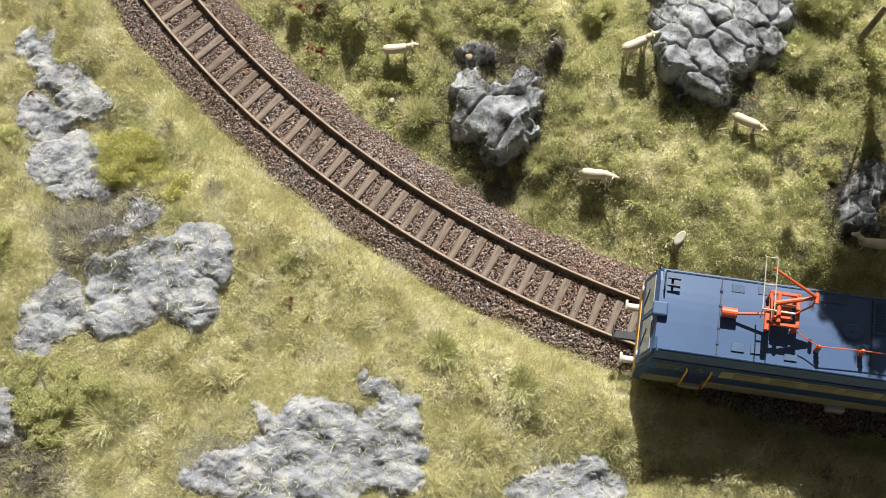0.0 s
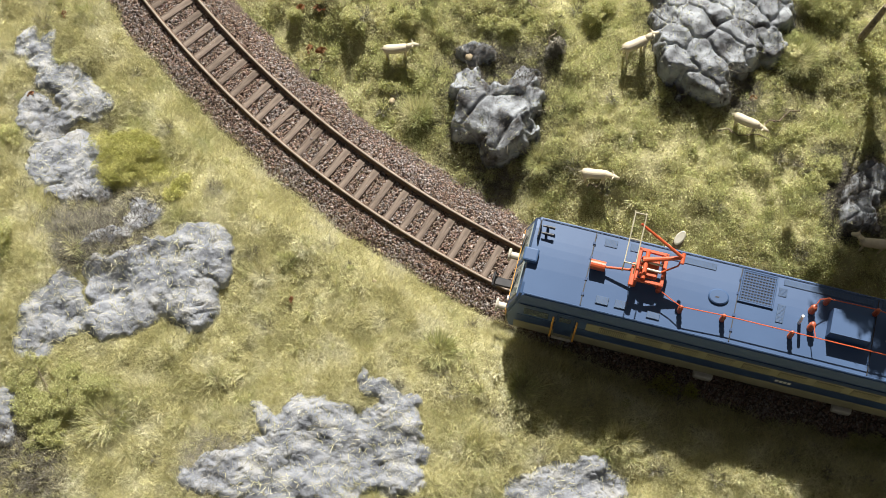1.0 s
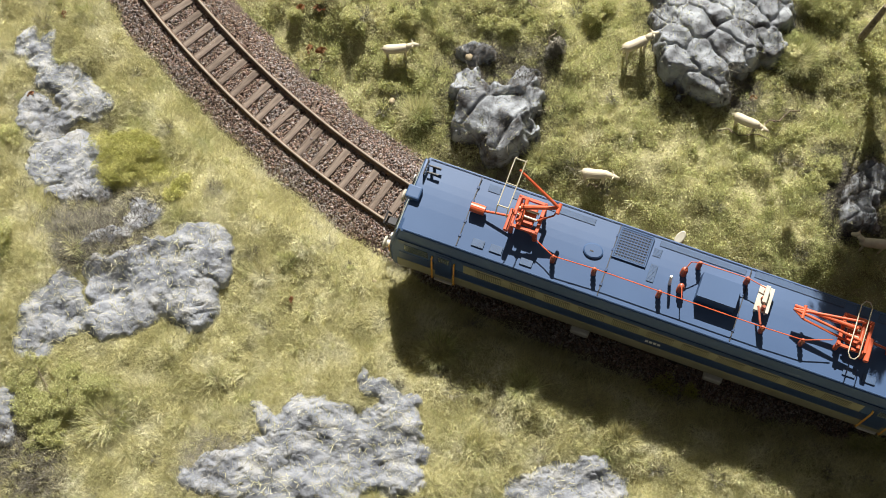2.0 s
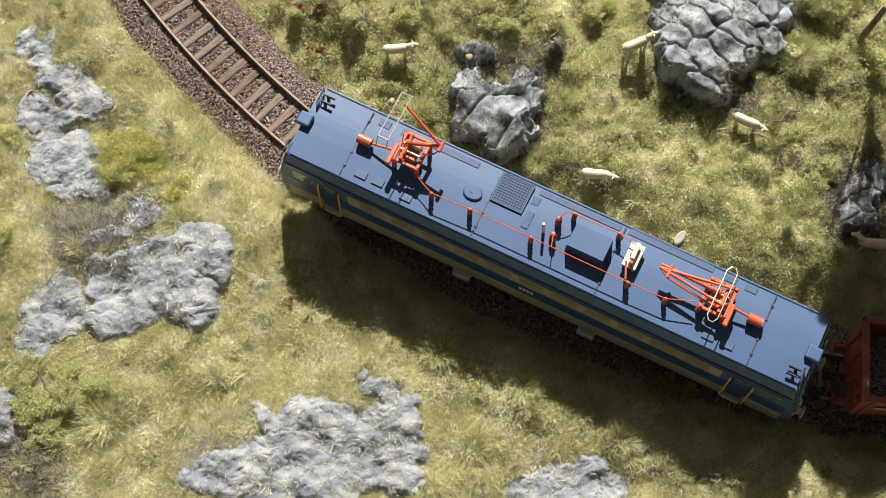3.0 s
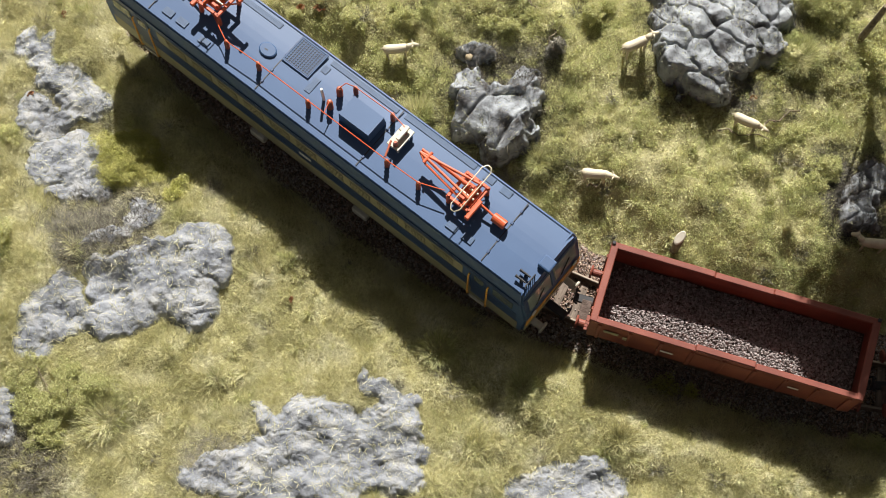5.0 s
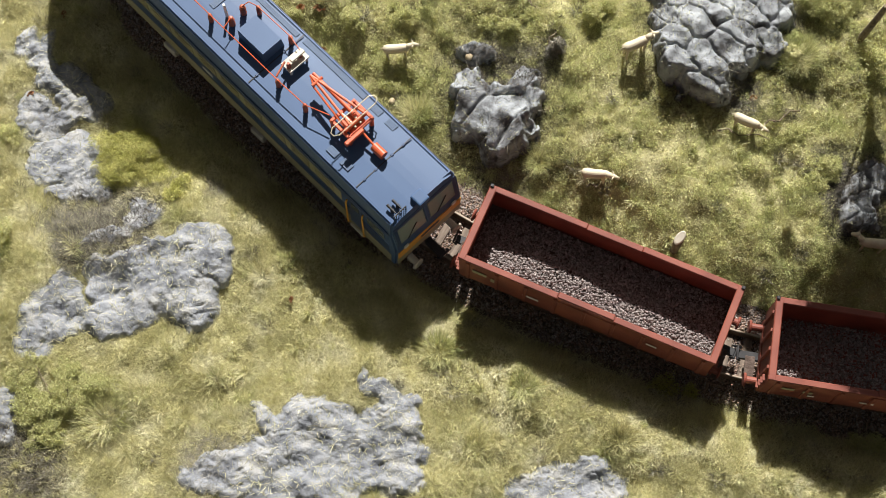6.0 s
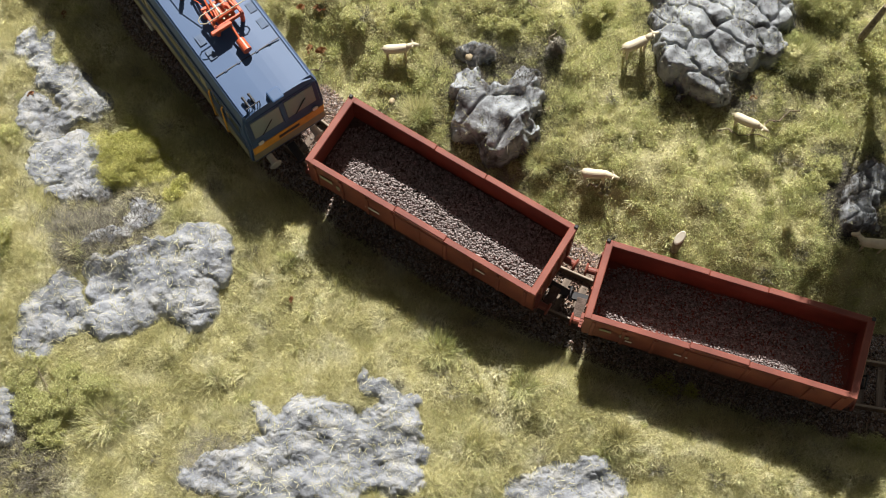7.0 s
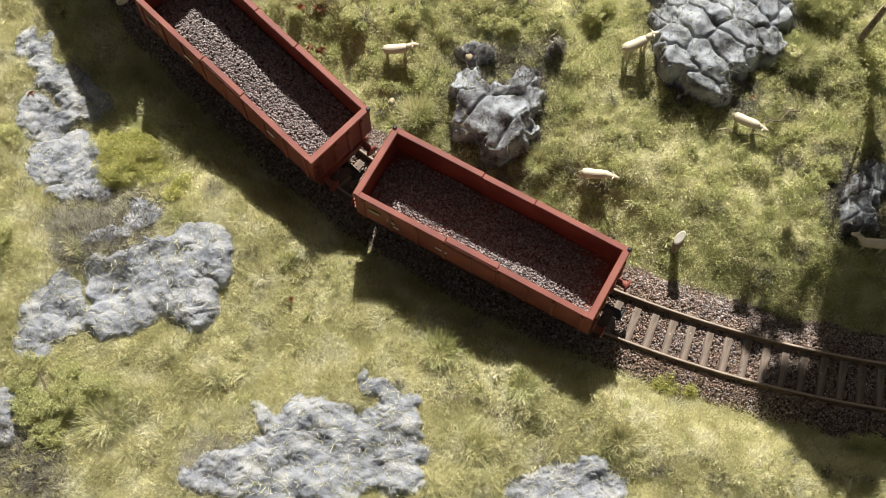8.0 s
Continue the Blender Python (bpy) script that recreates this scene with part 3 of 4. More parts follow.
def build_loco():
    L = thing("electric_locomotive", "blue model electric locomotive with beige bands and orange pantographs", "locomotive")
    H, R, S = 98.0, 14.3, 16.4
    # shell: straight body between cabs, roof edge rounded, ends raked
    prof = [(-S, 13), (S, 13), (S, 40.5), (S - 0.7, 42.6), (R + 0.5, 46.5), (R - 0.4, 46.75), (4, 47), (-1, 47), (-4, 46.93), (-7, 46.78), (-R + 0.4, 46.3), (-R - 0.5, 46.0), (-S + 0.7, 42.6), (-S, 40.5)]
    bm = prism(prof, -H, H)
    for v in bm.verts:
        s = 1 if v.co.x > 0 else -1
        z = v.co.z
        v.co.x = s * (H + (0 if z > 46 else 3.6 * min(1, (46 - z) / 15) if z > 14 else 3.0))
    # subdivide the ends to rake them
    bmesh.ops.bisect_plane(bm, geom=bm.verts[:] + bm.edges[:] + bm.faces[:], plane_co=(0, 0, 28), plane_no=(0, 0, 1))
    for v in bm.verts:
        if abs(v.co.z - 28) < 0.01:
            v.co.x = (1 if v.co.x > 0 else -1) * (H + 3.8)
    bmesh.ops.bevel(bm, geom=[e for e in bm.edges if abs(e.verts[0].co.x) > 90 and abs(e.verts[1].co.x) > 90 and abs(e.verts[0].co.y) > 13.4 and abs(e.verts[1].co.y) > 13.4 and e.verts[0].co.x * e.verts[1].co.x > 0 and e.verts[0].co.y * e.verts[1].co.y > 0], offset=0.9, segments=2, affect="EDGES")
    part("body", bm, BLUE, L)
    for sy in (1, -1):
        y = sy * (S + 0.02)
        part("upper_band", box((0, y, 39.6), (2 * H - 1, 0.24, 3.4)), BLUE_DARK, L, "dark blue band under the roof edge")
        part("beige_band", box((0, y, 33.4), (146, 0.3, 8.2), 0.05), BEIGE, L, "beige painted band with louvres")
        part("blue_band", box((0, y, 25.2), (2 * H - 1, 0.24, 7.6)), BLUE_DARK, L)
        part("lower_band", box((0, y, 17.2), (2 * H + 1, 0.34, 8.0), 0.05), BEIGE, L, "beige lower side band")
        for k in range(11):
            x = -64 + k * 12.75
            # plate in the darkened beige, so the slat gaps read as shaded
            g = part("side_louvre", box((x, y + sy * 0.1, 33.4), (9.6, 0.3, 6.2), 0.05), LOUVRE, L, "side louvre in beige darkened as slat shade")
            bm = bmesh.new()
            for q in range(14):
                box((x - 4.4 + q * 0.68, y + sy * 0.3, 33.4), (0.34, 0.25, 5.6), bm=bm)
            part("slat", bm, BEIGE, g)
        lettering(L, 2, y + sy * 0.1, 25.2, 4, 1.1, 2.4, WHITE)
        for e in (1, -1):
            part("cab_side_window", box((e * 91, y + sy * 0.05, 34.6), (9, 0.4, 6.6), 0.15), GLASS, L, "dark glass cab window")
            d = part("cab_door", box((e * 80.5, y + sy * 0.1, 28.5), (6.6, 0.4, 23), 0.2), BLUE_DARK, L, "dark blue cab door")
            part("door_window", box((e * 80.5, y + sy * 0.3, 35.2), (4.2, 0.3, 5), 0.1), GLASS, d)
            for q in (-4.2, 4.2):
                part("handrail", pipe([(e * 80.5 + q, y + sy * 0.3, 36), (e * 80.5 + q, y + sy * 1.0, 35), (e * 80.5 + q, y + sy * 1.0, 14.5), (e * 80.5 + q, y + sy * 0.3, 13.5)], 0.36), YELLOW, L, "orange-yellow handrail")
            part("door_step", box((e * 80.5, y + sy * 0.3, 12.4), (7, 1.2, 1.2), 0.2), CREAM, L)
        for x in (-66, -48, -24, -10, 8, 27, 44, 62):
            big = x in (-24, 27)
            part("underframe_box", box((x, sy * (15.6 if big else 13.4), 7.2), (7 if big else 9, 3.4 if big else 3, 3.6), 0.5), CREAM if big else BLACK, L)
    # cab ends
    for e in (1, -1):
        rake = Matrix.Rotation(radians(-e * 12), 4, "Y")
        for sy in (-7.3, 7.3):
            w = part("windscreen", box((e * (H + 2.15), sy, 37.6), (0.5, 12.4, 9.6), 0.2, tilt=rake), PANE, L, "clear cab windscreen")
            part("wiper", rod((e * (H + 3.5), sy + 3, 33), (e * (H + 2.5), sy - 2, 38.5), 0.2, n=6), BLACK, w)
        part("windscreen_frame", box((e * (H + 1.85), 0, 37.6), (0.5, 30.5, 12.4), 0.3, tilt=rake), BLUE_DARK, L)
        part("centre_pillar", box((e * (H + 2.1), 0, 37.6), (0.9, 1.7, 12.4), 0.2, tilt=rake), BLUE, L)
        part("warning_band", box((e * (H + 3.8), 0, 24.5), (0.6, 31.5, 5.4), 0.15), YELLOW, L, "orange-yellow warning band")
        part("lower_front", box((e * (H + 3.5), 0, 18.6), (0.6, 32, 5.6), 0.2), BEIGE, L)
        for sy in (-12, 12):
            part("headlight", rod((e * (H + 3.9), sy, 29), (e * (H + 4.4), sy, 29), 1.2), WHITE, L, "round white headlight")
        part("front_marking", box((e * (H + 4.15), 0, 24.5), (0.12, 9, 2)), BLACK, L)
        part("horn_box", box((e * (H - 0.6), 0.6, 48.0), (5.2, 5.0, 2.6), 0.6, seg=2), BLUE, L, "blue rounded box on roof edge")
        a = new("roof_antenna")
        a.parent = L
        tagged(a, "black horn and antenna frame")
        hx, hy = e * 94, -9.5 * e
        part("rail_frame", pipe([(hx + e * 2.6, hy - 2.8, 47), (hx + e * 2.6, hy - 2.8, 49.6), (hx + e * 2.6, hy + 2.8, 49.6), (hx + e * 2.6, hy + 2.8, 47)], 0.25), BLACK, a)
        for q in (-1.8, -0.6, 0.6, 1.8):
            part("bar", rod((hx + e * 2.6, hy + q, 47), (hx + e * 2.6, hy + q, 49.6), 0.18, n=6), BLACK, a)
        for q in (-1.3, 1.3):
            part("horn", rod((hx - e * 2.6, hy + q, 48.6), (hx + e * 1.8, hy + q, 48.6), 0.55, 0.3), BLACK, a)
            part("horn_foot", box((hx, hy + q, 47.6), (0.8, 1.2, 1.6)), BLACK, a)
        bufferset(L, e * (H + 3.4), e, CREAM)
    # roof seams
    for x in (77, 25.3, -22, -78.5):
        part("roof_seam", box((x, 0, 47.0), (0.34, 2 * R - 1.4, 0.24)), BLACK, L, "dark joint between roof panels")
        for y in (-9.5, -4, 4, 9.5):
            part("seam_clip", box((x, y, 47.1), (0.9, 1.1, 0.45), 0.1), BLUE_DARK, L)
    for sy in (-1, 1):
        part("gutter", box((0, sy * (R - 0.15), 46.8 + sy * 0.22), (2 * H - 3, 0.3, 0.3), 0.08), BLUE, L, "raised blue roof edge")
    # roof vents and hatches
    for x, y, w, d in ((71.3, -11, 4.4, 2.9), (62.3, -11.4, 4.4, 2.9), (70, 10.2, 4.4, 2.9), (63.4, 10.1, 4.4, 2.9), (43.6, -11.5, 19, 2.4), (10.4, -8.2, 2.8, 3.2), (10, -0.4, 2.6, 6.6), (-5, -12.1, 31, 2.2), (-39.6, -12.6, 32, 2.4), (-69.8, -12, 4.4, 2.9), (-62.1, -12.2, 4.4, 2.9), (-70, 10.2, 4.4, 2.9), (-63, 10.2, 4.4, 2.9), (52, 11, 4.4, 2.6)):
        vent(L, x, y, w, d)
    h = part("roof_hatch", lathe((0, 0, 0), [(3.1, 0), (3.1, 0.6), (2.7, 0.9)], 28), BLUE, L, "round blue hatch cover")
    h.matrix_basis = Matrix.Translation((31.6 * MM, -1.0 * MM, 47 * MM)) @ Matrix.Diagonal((1.15, 0.9, 1, 1))
    part("hatch_slot", box((0.4, 0.4, 0.92), (1.2, 0.5, 0.12)), BLACK, h)
    # square fan grille
    g = part("fan_grille", box((19.0, -7.2, 47.1), (11.6, 11.2, 0.4), 0.1), BLACK, L, "square dark fan grille")
    for k in range(11):
        q = -5.3 + k * 1.06
        part("grille_bar", box((19.0 + q, -7.2, 47.4), (0.3, 11.0, 0.35)), BLUE, g)
        part("grille_bar", box((19.0, -7.2 + q * 0.965, 47.42), (11.4, 0.3, 0.35)), BLUE, g)
    for q in (-1, 1):
        part("grille_frame", box((19.0 + q * 5.9, -7.2, 47.35), (0.5, 12.0, 0.6), 0.1), BLUE, g)
        part("grille_frame", box((19.0, -7.2 + q * 5.7, 47.36), (11.3, 0.5, 0.6), 0.1), BLUE, g)
    # equipment box and white breaker
    BOXY = -0.9
    bm = box((-13.2, BOXY, 50.0), (14.0, 9.6, 6.0), 0.0)
    for v in bm.verts:
        if v.co.z > 48:
            v.co.y += 0.8 if v.co.y < BOXY else 0
            v.co.x = -13.2 + (v.co.x + 13.2) * 0.97
    part("equipment_box", bm, BLUE, L, "raised blue equipment box")
    b = part("breaker_board", box((-28.6, -3.6, 50), (5.2, 9.4, 0.8), 0.1), CREAM, L, "white breaker board with brown fittings")
    for x, y in ((-30.4, -7.4), (-26.8, -7.4), (-30.4, 0.2), (-26.8, 0.2)):
        part("board_foot", rod((x, y, 47), (x, y, 49.7), 0.5), WHITE, b)
    for x, y, r, hh in ((-28.6, -6, 1.0, 2.2), (-28, -3.5, 0.7, 1.6), (-29, -0.2, 0.9, 2.8)):
        part("fitting", lathe((x, y, 50.4), [(r, 0), (r, 0.4), (r * 0.6, 0.6), (r, 1.0), (r * 0.6, hh)], 10), INSUL, b)
    part("breaker_arm", box((-28.6, -4.8, 52.2), (1.6, 6.4, 0.9), 0.2), CREAM, b)
    part("breaker_rod", rod((-27.2, 0, 52), (-29.6, 6.2, 52.4), 0.4), INSUL, b)
    # insulators with the roof line
    for x, y in ((43.7, 7.4), (29.0, 6.8), (5.6, 6.8), (-0.7, 2.2), (-0.1, -3.9), (-4.3, -7.9), (-21.2, -8.2), (-30.8, 6.8), (-44.7, 6.4)):
        insulator(L, x, y, 5.4, 1.25 if (x, y) in ((-0.7, 2.2), (-0.1, -3.9)) else 0.95)
    part("white_post", rod((3.2, 1.2, 47), (3.7, 1.2, 55), 0.62, 0.5), WHITE, L, "white roof insulator post")
    top = 52.4
    part("roof_line", pipe([(55, 2, 52.6), (47.5, 5.6, 52), (43.7, 7.4, top), (29, 6.8, top), (5.6, 6.8, top), (-30.8, 6.8, top), (-44.7, 6.4, top), (-54, 3, 53)], 0.19), ORANGE, L, "thin orange roof line")
    part("roof_line", pipe([(-0.1, -3.9, top), (-1.2, -6.5, 53.8), (-4.3, -7.9, top), (-21.2, -8.2, top), (-28, -6.9, 52.4)], 0.19), ORANGE, L)
    part("roof_line", pipe([(-0.7, 2.2, top), (-2.0, 6.6, top)], 0.18), ORANGE, L)
    pantograph(L, 56.6, 1, True)
    pantograph(L, -60.5, -1, False)
    for x in (-62, -49, -36, 36, 49, 62):
        wheelset(L, x, 6.0)
    for e in (1, -1):
        part("bogie_frame", box((e * 49, 0, 7), (40, 14, 5), 0.6), BLACK, L)
    return L


def build_wagon(first):
    LOAD_Z = 22.5 if first else 19.3
    W = thing("ore_wagon", "oxide-red open ore wagon loaded with grey stone", "wagon", "red ore wagons")
    lx, ly, zt, zb, t = 48.6, 15.2, 37.0, 17.5, 1.1
    part("floor", box((0, 0, zb), (2 * lx - 2, 2 * ly - 2, 1.6)), RUST, W)
    for sy in (1, -1):
        wall = part("side_wall", box((0, sy * (ly - 0.9), (zt + zb) / 2 - 0.4), (2 * lx - 1, t, zt - zb)), RUST, W)
        # top rim in three lengths, the middle one set back
        for x0, x1, back in ((-lx, -10.6, 0), (-10.6, 10.7, 0.55 if sy > 0 else 0.2), (10.7, lx, 0)):
            part("rim", box(((x0 + x1) / 2, sy * (ly - 1.15 - back), zt - 0.7), (x1 - x0 - 0.1, 2.3, 1.4), 0.25), RUST, W)
        for k in range(9):
            x = -lx + 4 + k * (2 * lx - 8) / 8
            part("rib", box((x, sy * (ly - 0.1), 26.6), (1.4, 0.9, 17), 0.2), RUST, wall)
        part("door_leaf", box((0, sy * (ly - 0.35), 26), (20.5, 0.7, 16), 0.2), RUST, wall)
        part("solebar", box((0, sy * 11.6, 13.8), (2 * lx - 3, 1.2, 6), 0.2), BLACK, W, "dark steel solebar")
        if first:
            spots = ((40, 29, 5.5, 2.6, BEIGE), (34.5, 27, 2.2, 3.6, BEIGE), (20, 25.5, 6, 1.4, WHITE), (-26, 28, 4, 1.2, WHITE))
        else:
            spots = ((40, 29, 4.4, 2.2, BEIGE), (33, 28, 3.4, 2.8, BEIGE), (31, 24, 2.4, 1.2, WHITE), (12, 26, 5, 1.2, WHITE))
        for x, z, w, h, m in spots:
            part("marking_plate", box((sy * x, sy * (ly + 0.15), z), (w, 0.18, h), 0.04), m, wall, "small pale marking panel")
    for sx in (1, -1):
        end = part("end_wall", box((sx * (lx - 0.9), 0, (zt + zb) / 2 - 0.4), (t, 2 * ly - 2.6, zt - zb)), RUST, W)
        part("rim", box((sx * (lx - 1.3), 0, zt - 0.62), (2.7, 2 * ly - 0.1, 1.5), 0.3), RUST, W)
        for y in (-10, -3.4, 3.4, 10):
            part("rib", box((sx * (lx - 0.1), y, 26.5), (1.2, 1.4, 17), 0.2), RUST, end)
        part("corner_peg", box((sx * (lx - 0.7), -ly + 0.6, zt + 0.3), (1.3, 1.3, 1.0), 0.2), BLACK, W)
        for k in range(4):
            part("hand_bracket", box((sx * (lx + 0.5), ly - 2.2, 19 + k * 4), (1.2, 2.2, 0.5), 0.1), RUST, end)
        part("headstock", box((sx * (lx - 1.4), 0, 11.5), (1.8, 26, 4.2), 0.3), RUST, W)
        bufferset(W, sx * (lx - 1), sx, RUST, 12.0, 4.6)
        part("platform", box((sx * (lx + 2.4), 6.4, 9.6), (3.6, 12, 0.6), 0.1), BED, W)
    for x in (-36, -24, 24, 36):
        wheelset(W, x, 5.2)
    for x in (-30, 30):
        part("bogie_frame", box((x, 0, 6.5), (20, 12, 3.5), 0.5), BLACK, W)
    n = 13000
    x, y = rng.uniform(-lx + 2, lx - 2, n), rng.uniform(-ly + 2, ly - 2, n)
    z = LOAD_Z + fbm(x + 40 * first, y, 22, 3) * 1.8 - 1.6 * (np.abs(y) / ly) ** 2 - 1.5 * (np.abs(x) / lx) ** 6 + rng.uniform(-0.5, 0.35, n)
    stones("load", np.stack([x, y, z], -1), rng.uniform(0.34, 0.68, n), ORE, W, "heap of grey crushed ore")
    part("load_bed", box((0, 0, LOAD_Z - 2.4), (2 * lx - 3, 2 * ly - 3, 1.6)), BED, W)
    return W


track = build_track()
build_ballast(track)
loco = build_loco()
wagon_a = build_wagon(1)
wagon_b = build_wagon(0)


def ride(s, reach, lean):
    """The pose of a vehicle whose bogies stand on the track at s + reach and s - reach."""
    ax, ay, _ = on_track(s + reach)
    bx, by, _ = on_track(s - reach)
    return Matrix.Translation(((ax + bx) / 2 * MM, (ay + by) / 2 * MM, 0)) @ Matrix.Rotation(math.atan2(ay - by, ax - bx), 4, "Z") @ Matrix.Rotation(radians(lean), 4, "X")


# seconds and millimetres run by the locomotive
RUN = [(0.0, -164.1), (0.5, -141.5), (1.0, -116.9), (1.5, -94.5), (1.7, -85.1), (2.8, -32.9), (3.0, -23.5), (3.5, -1.0), (4.0, 23.6), (4.5, 46.6), (4.7, 56.0), (5.8, 109.2), (6.0, 119.7), (6.5, 146.3), (7.0, 184.0), (7.5, 225.9), (8.0, 274.8)]


def motions():
    walk(loco, [(t, ride(s, 50, 2.0)) for t, s in RUN])
    walk(wagon_a, [(t, ride(s - 163.85, 30, 0.6)) for t, s in RUN])
    walk(wagon_b, [(t, ride(s - 275.7, 30, 0.6)) for t, s in RUN])


# ---- grass and other planting ----
def blades(name, x, y, z, length, width, lean, mat, parent=None, label="", curl=0.35, azim=None):
    """Grass fibres: each a narrow bent strip of three triangles."""
    n = len(x)
    az = rng.uniform(0, 2 * math.pi, n) if azim is None else azim
    dx, dy = np.cos(az), np.sin(az)
    tw = rng.uniform(0, math.pi, n)
    wx, wy = np.cos(tw) * width / 2, np.sin(tw) * width / 2
    sl, cl = np.sin(lean), np.cos(lean)
    l2 = np.minimum(lean + curl * rng.uniform(0.2, 1.6, n), 1.75)
    mx, my, mz = x + dx * sl * length * 0.55, y + dy * sl * length * 0.55, z + cl * length * 0.55
    ex, ey, ez = mx + dx * np.sin(l2) * length * 0.45, my + dy * np.sin(l2) * length * 0.45, mz + np.cos(l2) * length * 0.45
    v = np.stack([np.stack([x - wx, y - wy, z], -1), np.stack([x + wx, y + wy, z], -1), np.stack([mx - wx * 0.8, my - wy * 0.8, mz], -1), np.stack([mx + wx * 0.8, my + wy * 0.8, mz], -1), np.stack([ex, ey, ez], -1)], 1)
    f = np.array([(0, 1, 3), (0, 3, 2), (2, 3, 4)])[None] + 5 * np.arange(n)[:, None, None]
    return np_mesh(name, v.reshape(-1, 3), f.reshape(-1, 3), mat, parent, label)


def fibres(name, x, y, z, length, width, lean, mat, label):
    """Fine static grass: one narrow pointed strip a fibre."""
    n = len(x)
    az, tw = rng.uniform(0, 2 * math.pi, n), rng.uniform(0, math.pi, n)
    wx, wy = np.cos(tw) * width / 2, np.sin(tw) * width / 2
    v = np.stack([np.stack([x - wx, y - wy, z], -1), np.stack([x + wx, y + wy, z], -1), np.stack([x + np.cos(az) * np.sin(lean) * length, y + np.sin(az) * np.sin(lean) * length, z + np.cos(lean) * length], -1)], 1)
    return np_mesh(name, v.reshape(-1, 3), np.arange(3 * n).reshape(n, 3), mat, None, label)


def crumbs(name, c, size, mat, parent=None, label=""):
    """Loose foliage: small bent flakes, two triangles each, turned every way."""
    n = len(c)
    base = np.array([(-1, 0, 0), (0, -0.6, 0.15), (1, 0, 0), (0, 0.6, 0.15)], float)[None] * rng.uniform(0.6, 1.3, (n, 4, 1))
    v = np.einsum("nij,nkj->nki", turns(n), base) * np.broadcast_to(np.asarray(size), (n,))[:, None, None] + c[:, None, :]
    f = np.array([(0, 1, 2), (0, 2, 3)])[None] + 4 * np.arange(n)[:, None, None]
    return np_mesh(name, v.reshape(-1, 3), f.reshape(-1, 3), mat, parent, label)


def cloud(cx, cy, cz, rx, ry, rz, n, hollow=0.5):
    """n points in an uneven dome."""
    d = rng.normal(size=(n, 3))
    d /= np.linalg.norm(d, axis=1)[:, None]
    d[:, 2] = np.abs(d[:, 2]) * 0.9 - 0.15
    lump = 1 + 0.9 * fbm(d[:, 0] * 3 + cx, d[:, 1] * 3 + d[:, 2] * 2 + cy, 1.3, 2)
    r = (hollow + (1 - hollow) * rng.random(n)) * lump
    return np.stack([cx + d[:, 0] * rx * r, cy + d[:, 1] * ry * r, cz + d[:, 2] * rz * r], -1)


# patches where the straw is thin and grey roots show: x, y, radius
THIN = [(-121, 178, 20), (-143, 182, 15), (-137, 168, 14), (-152, 86, 18), (20, 190, 12), (120, 222, 10), (30, 238, 20), (-154, 228, 14), (-85, 84, 14), (150, 185, 14)]


def thin_at(x, y):
    best = np.zeros(np.shape(x))
    for cx, cy, r in THIN:
        best = np.maximum(best, 1 - step(0.5, 1.1, np.hypot(x - cx + fbm(x, y, 8, 3) * 8, y - cy) / r))
    return best


def scatter(n):
    return rng.uniform(-188, 192, n), rng.uniform(52, 292, n)


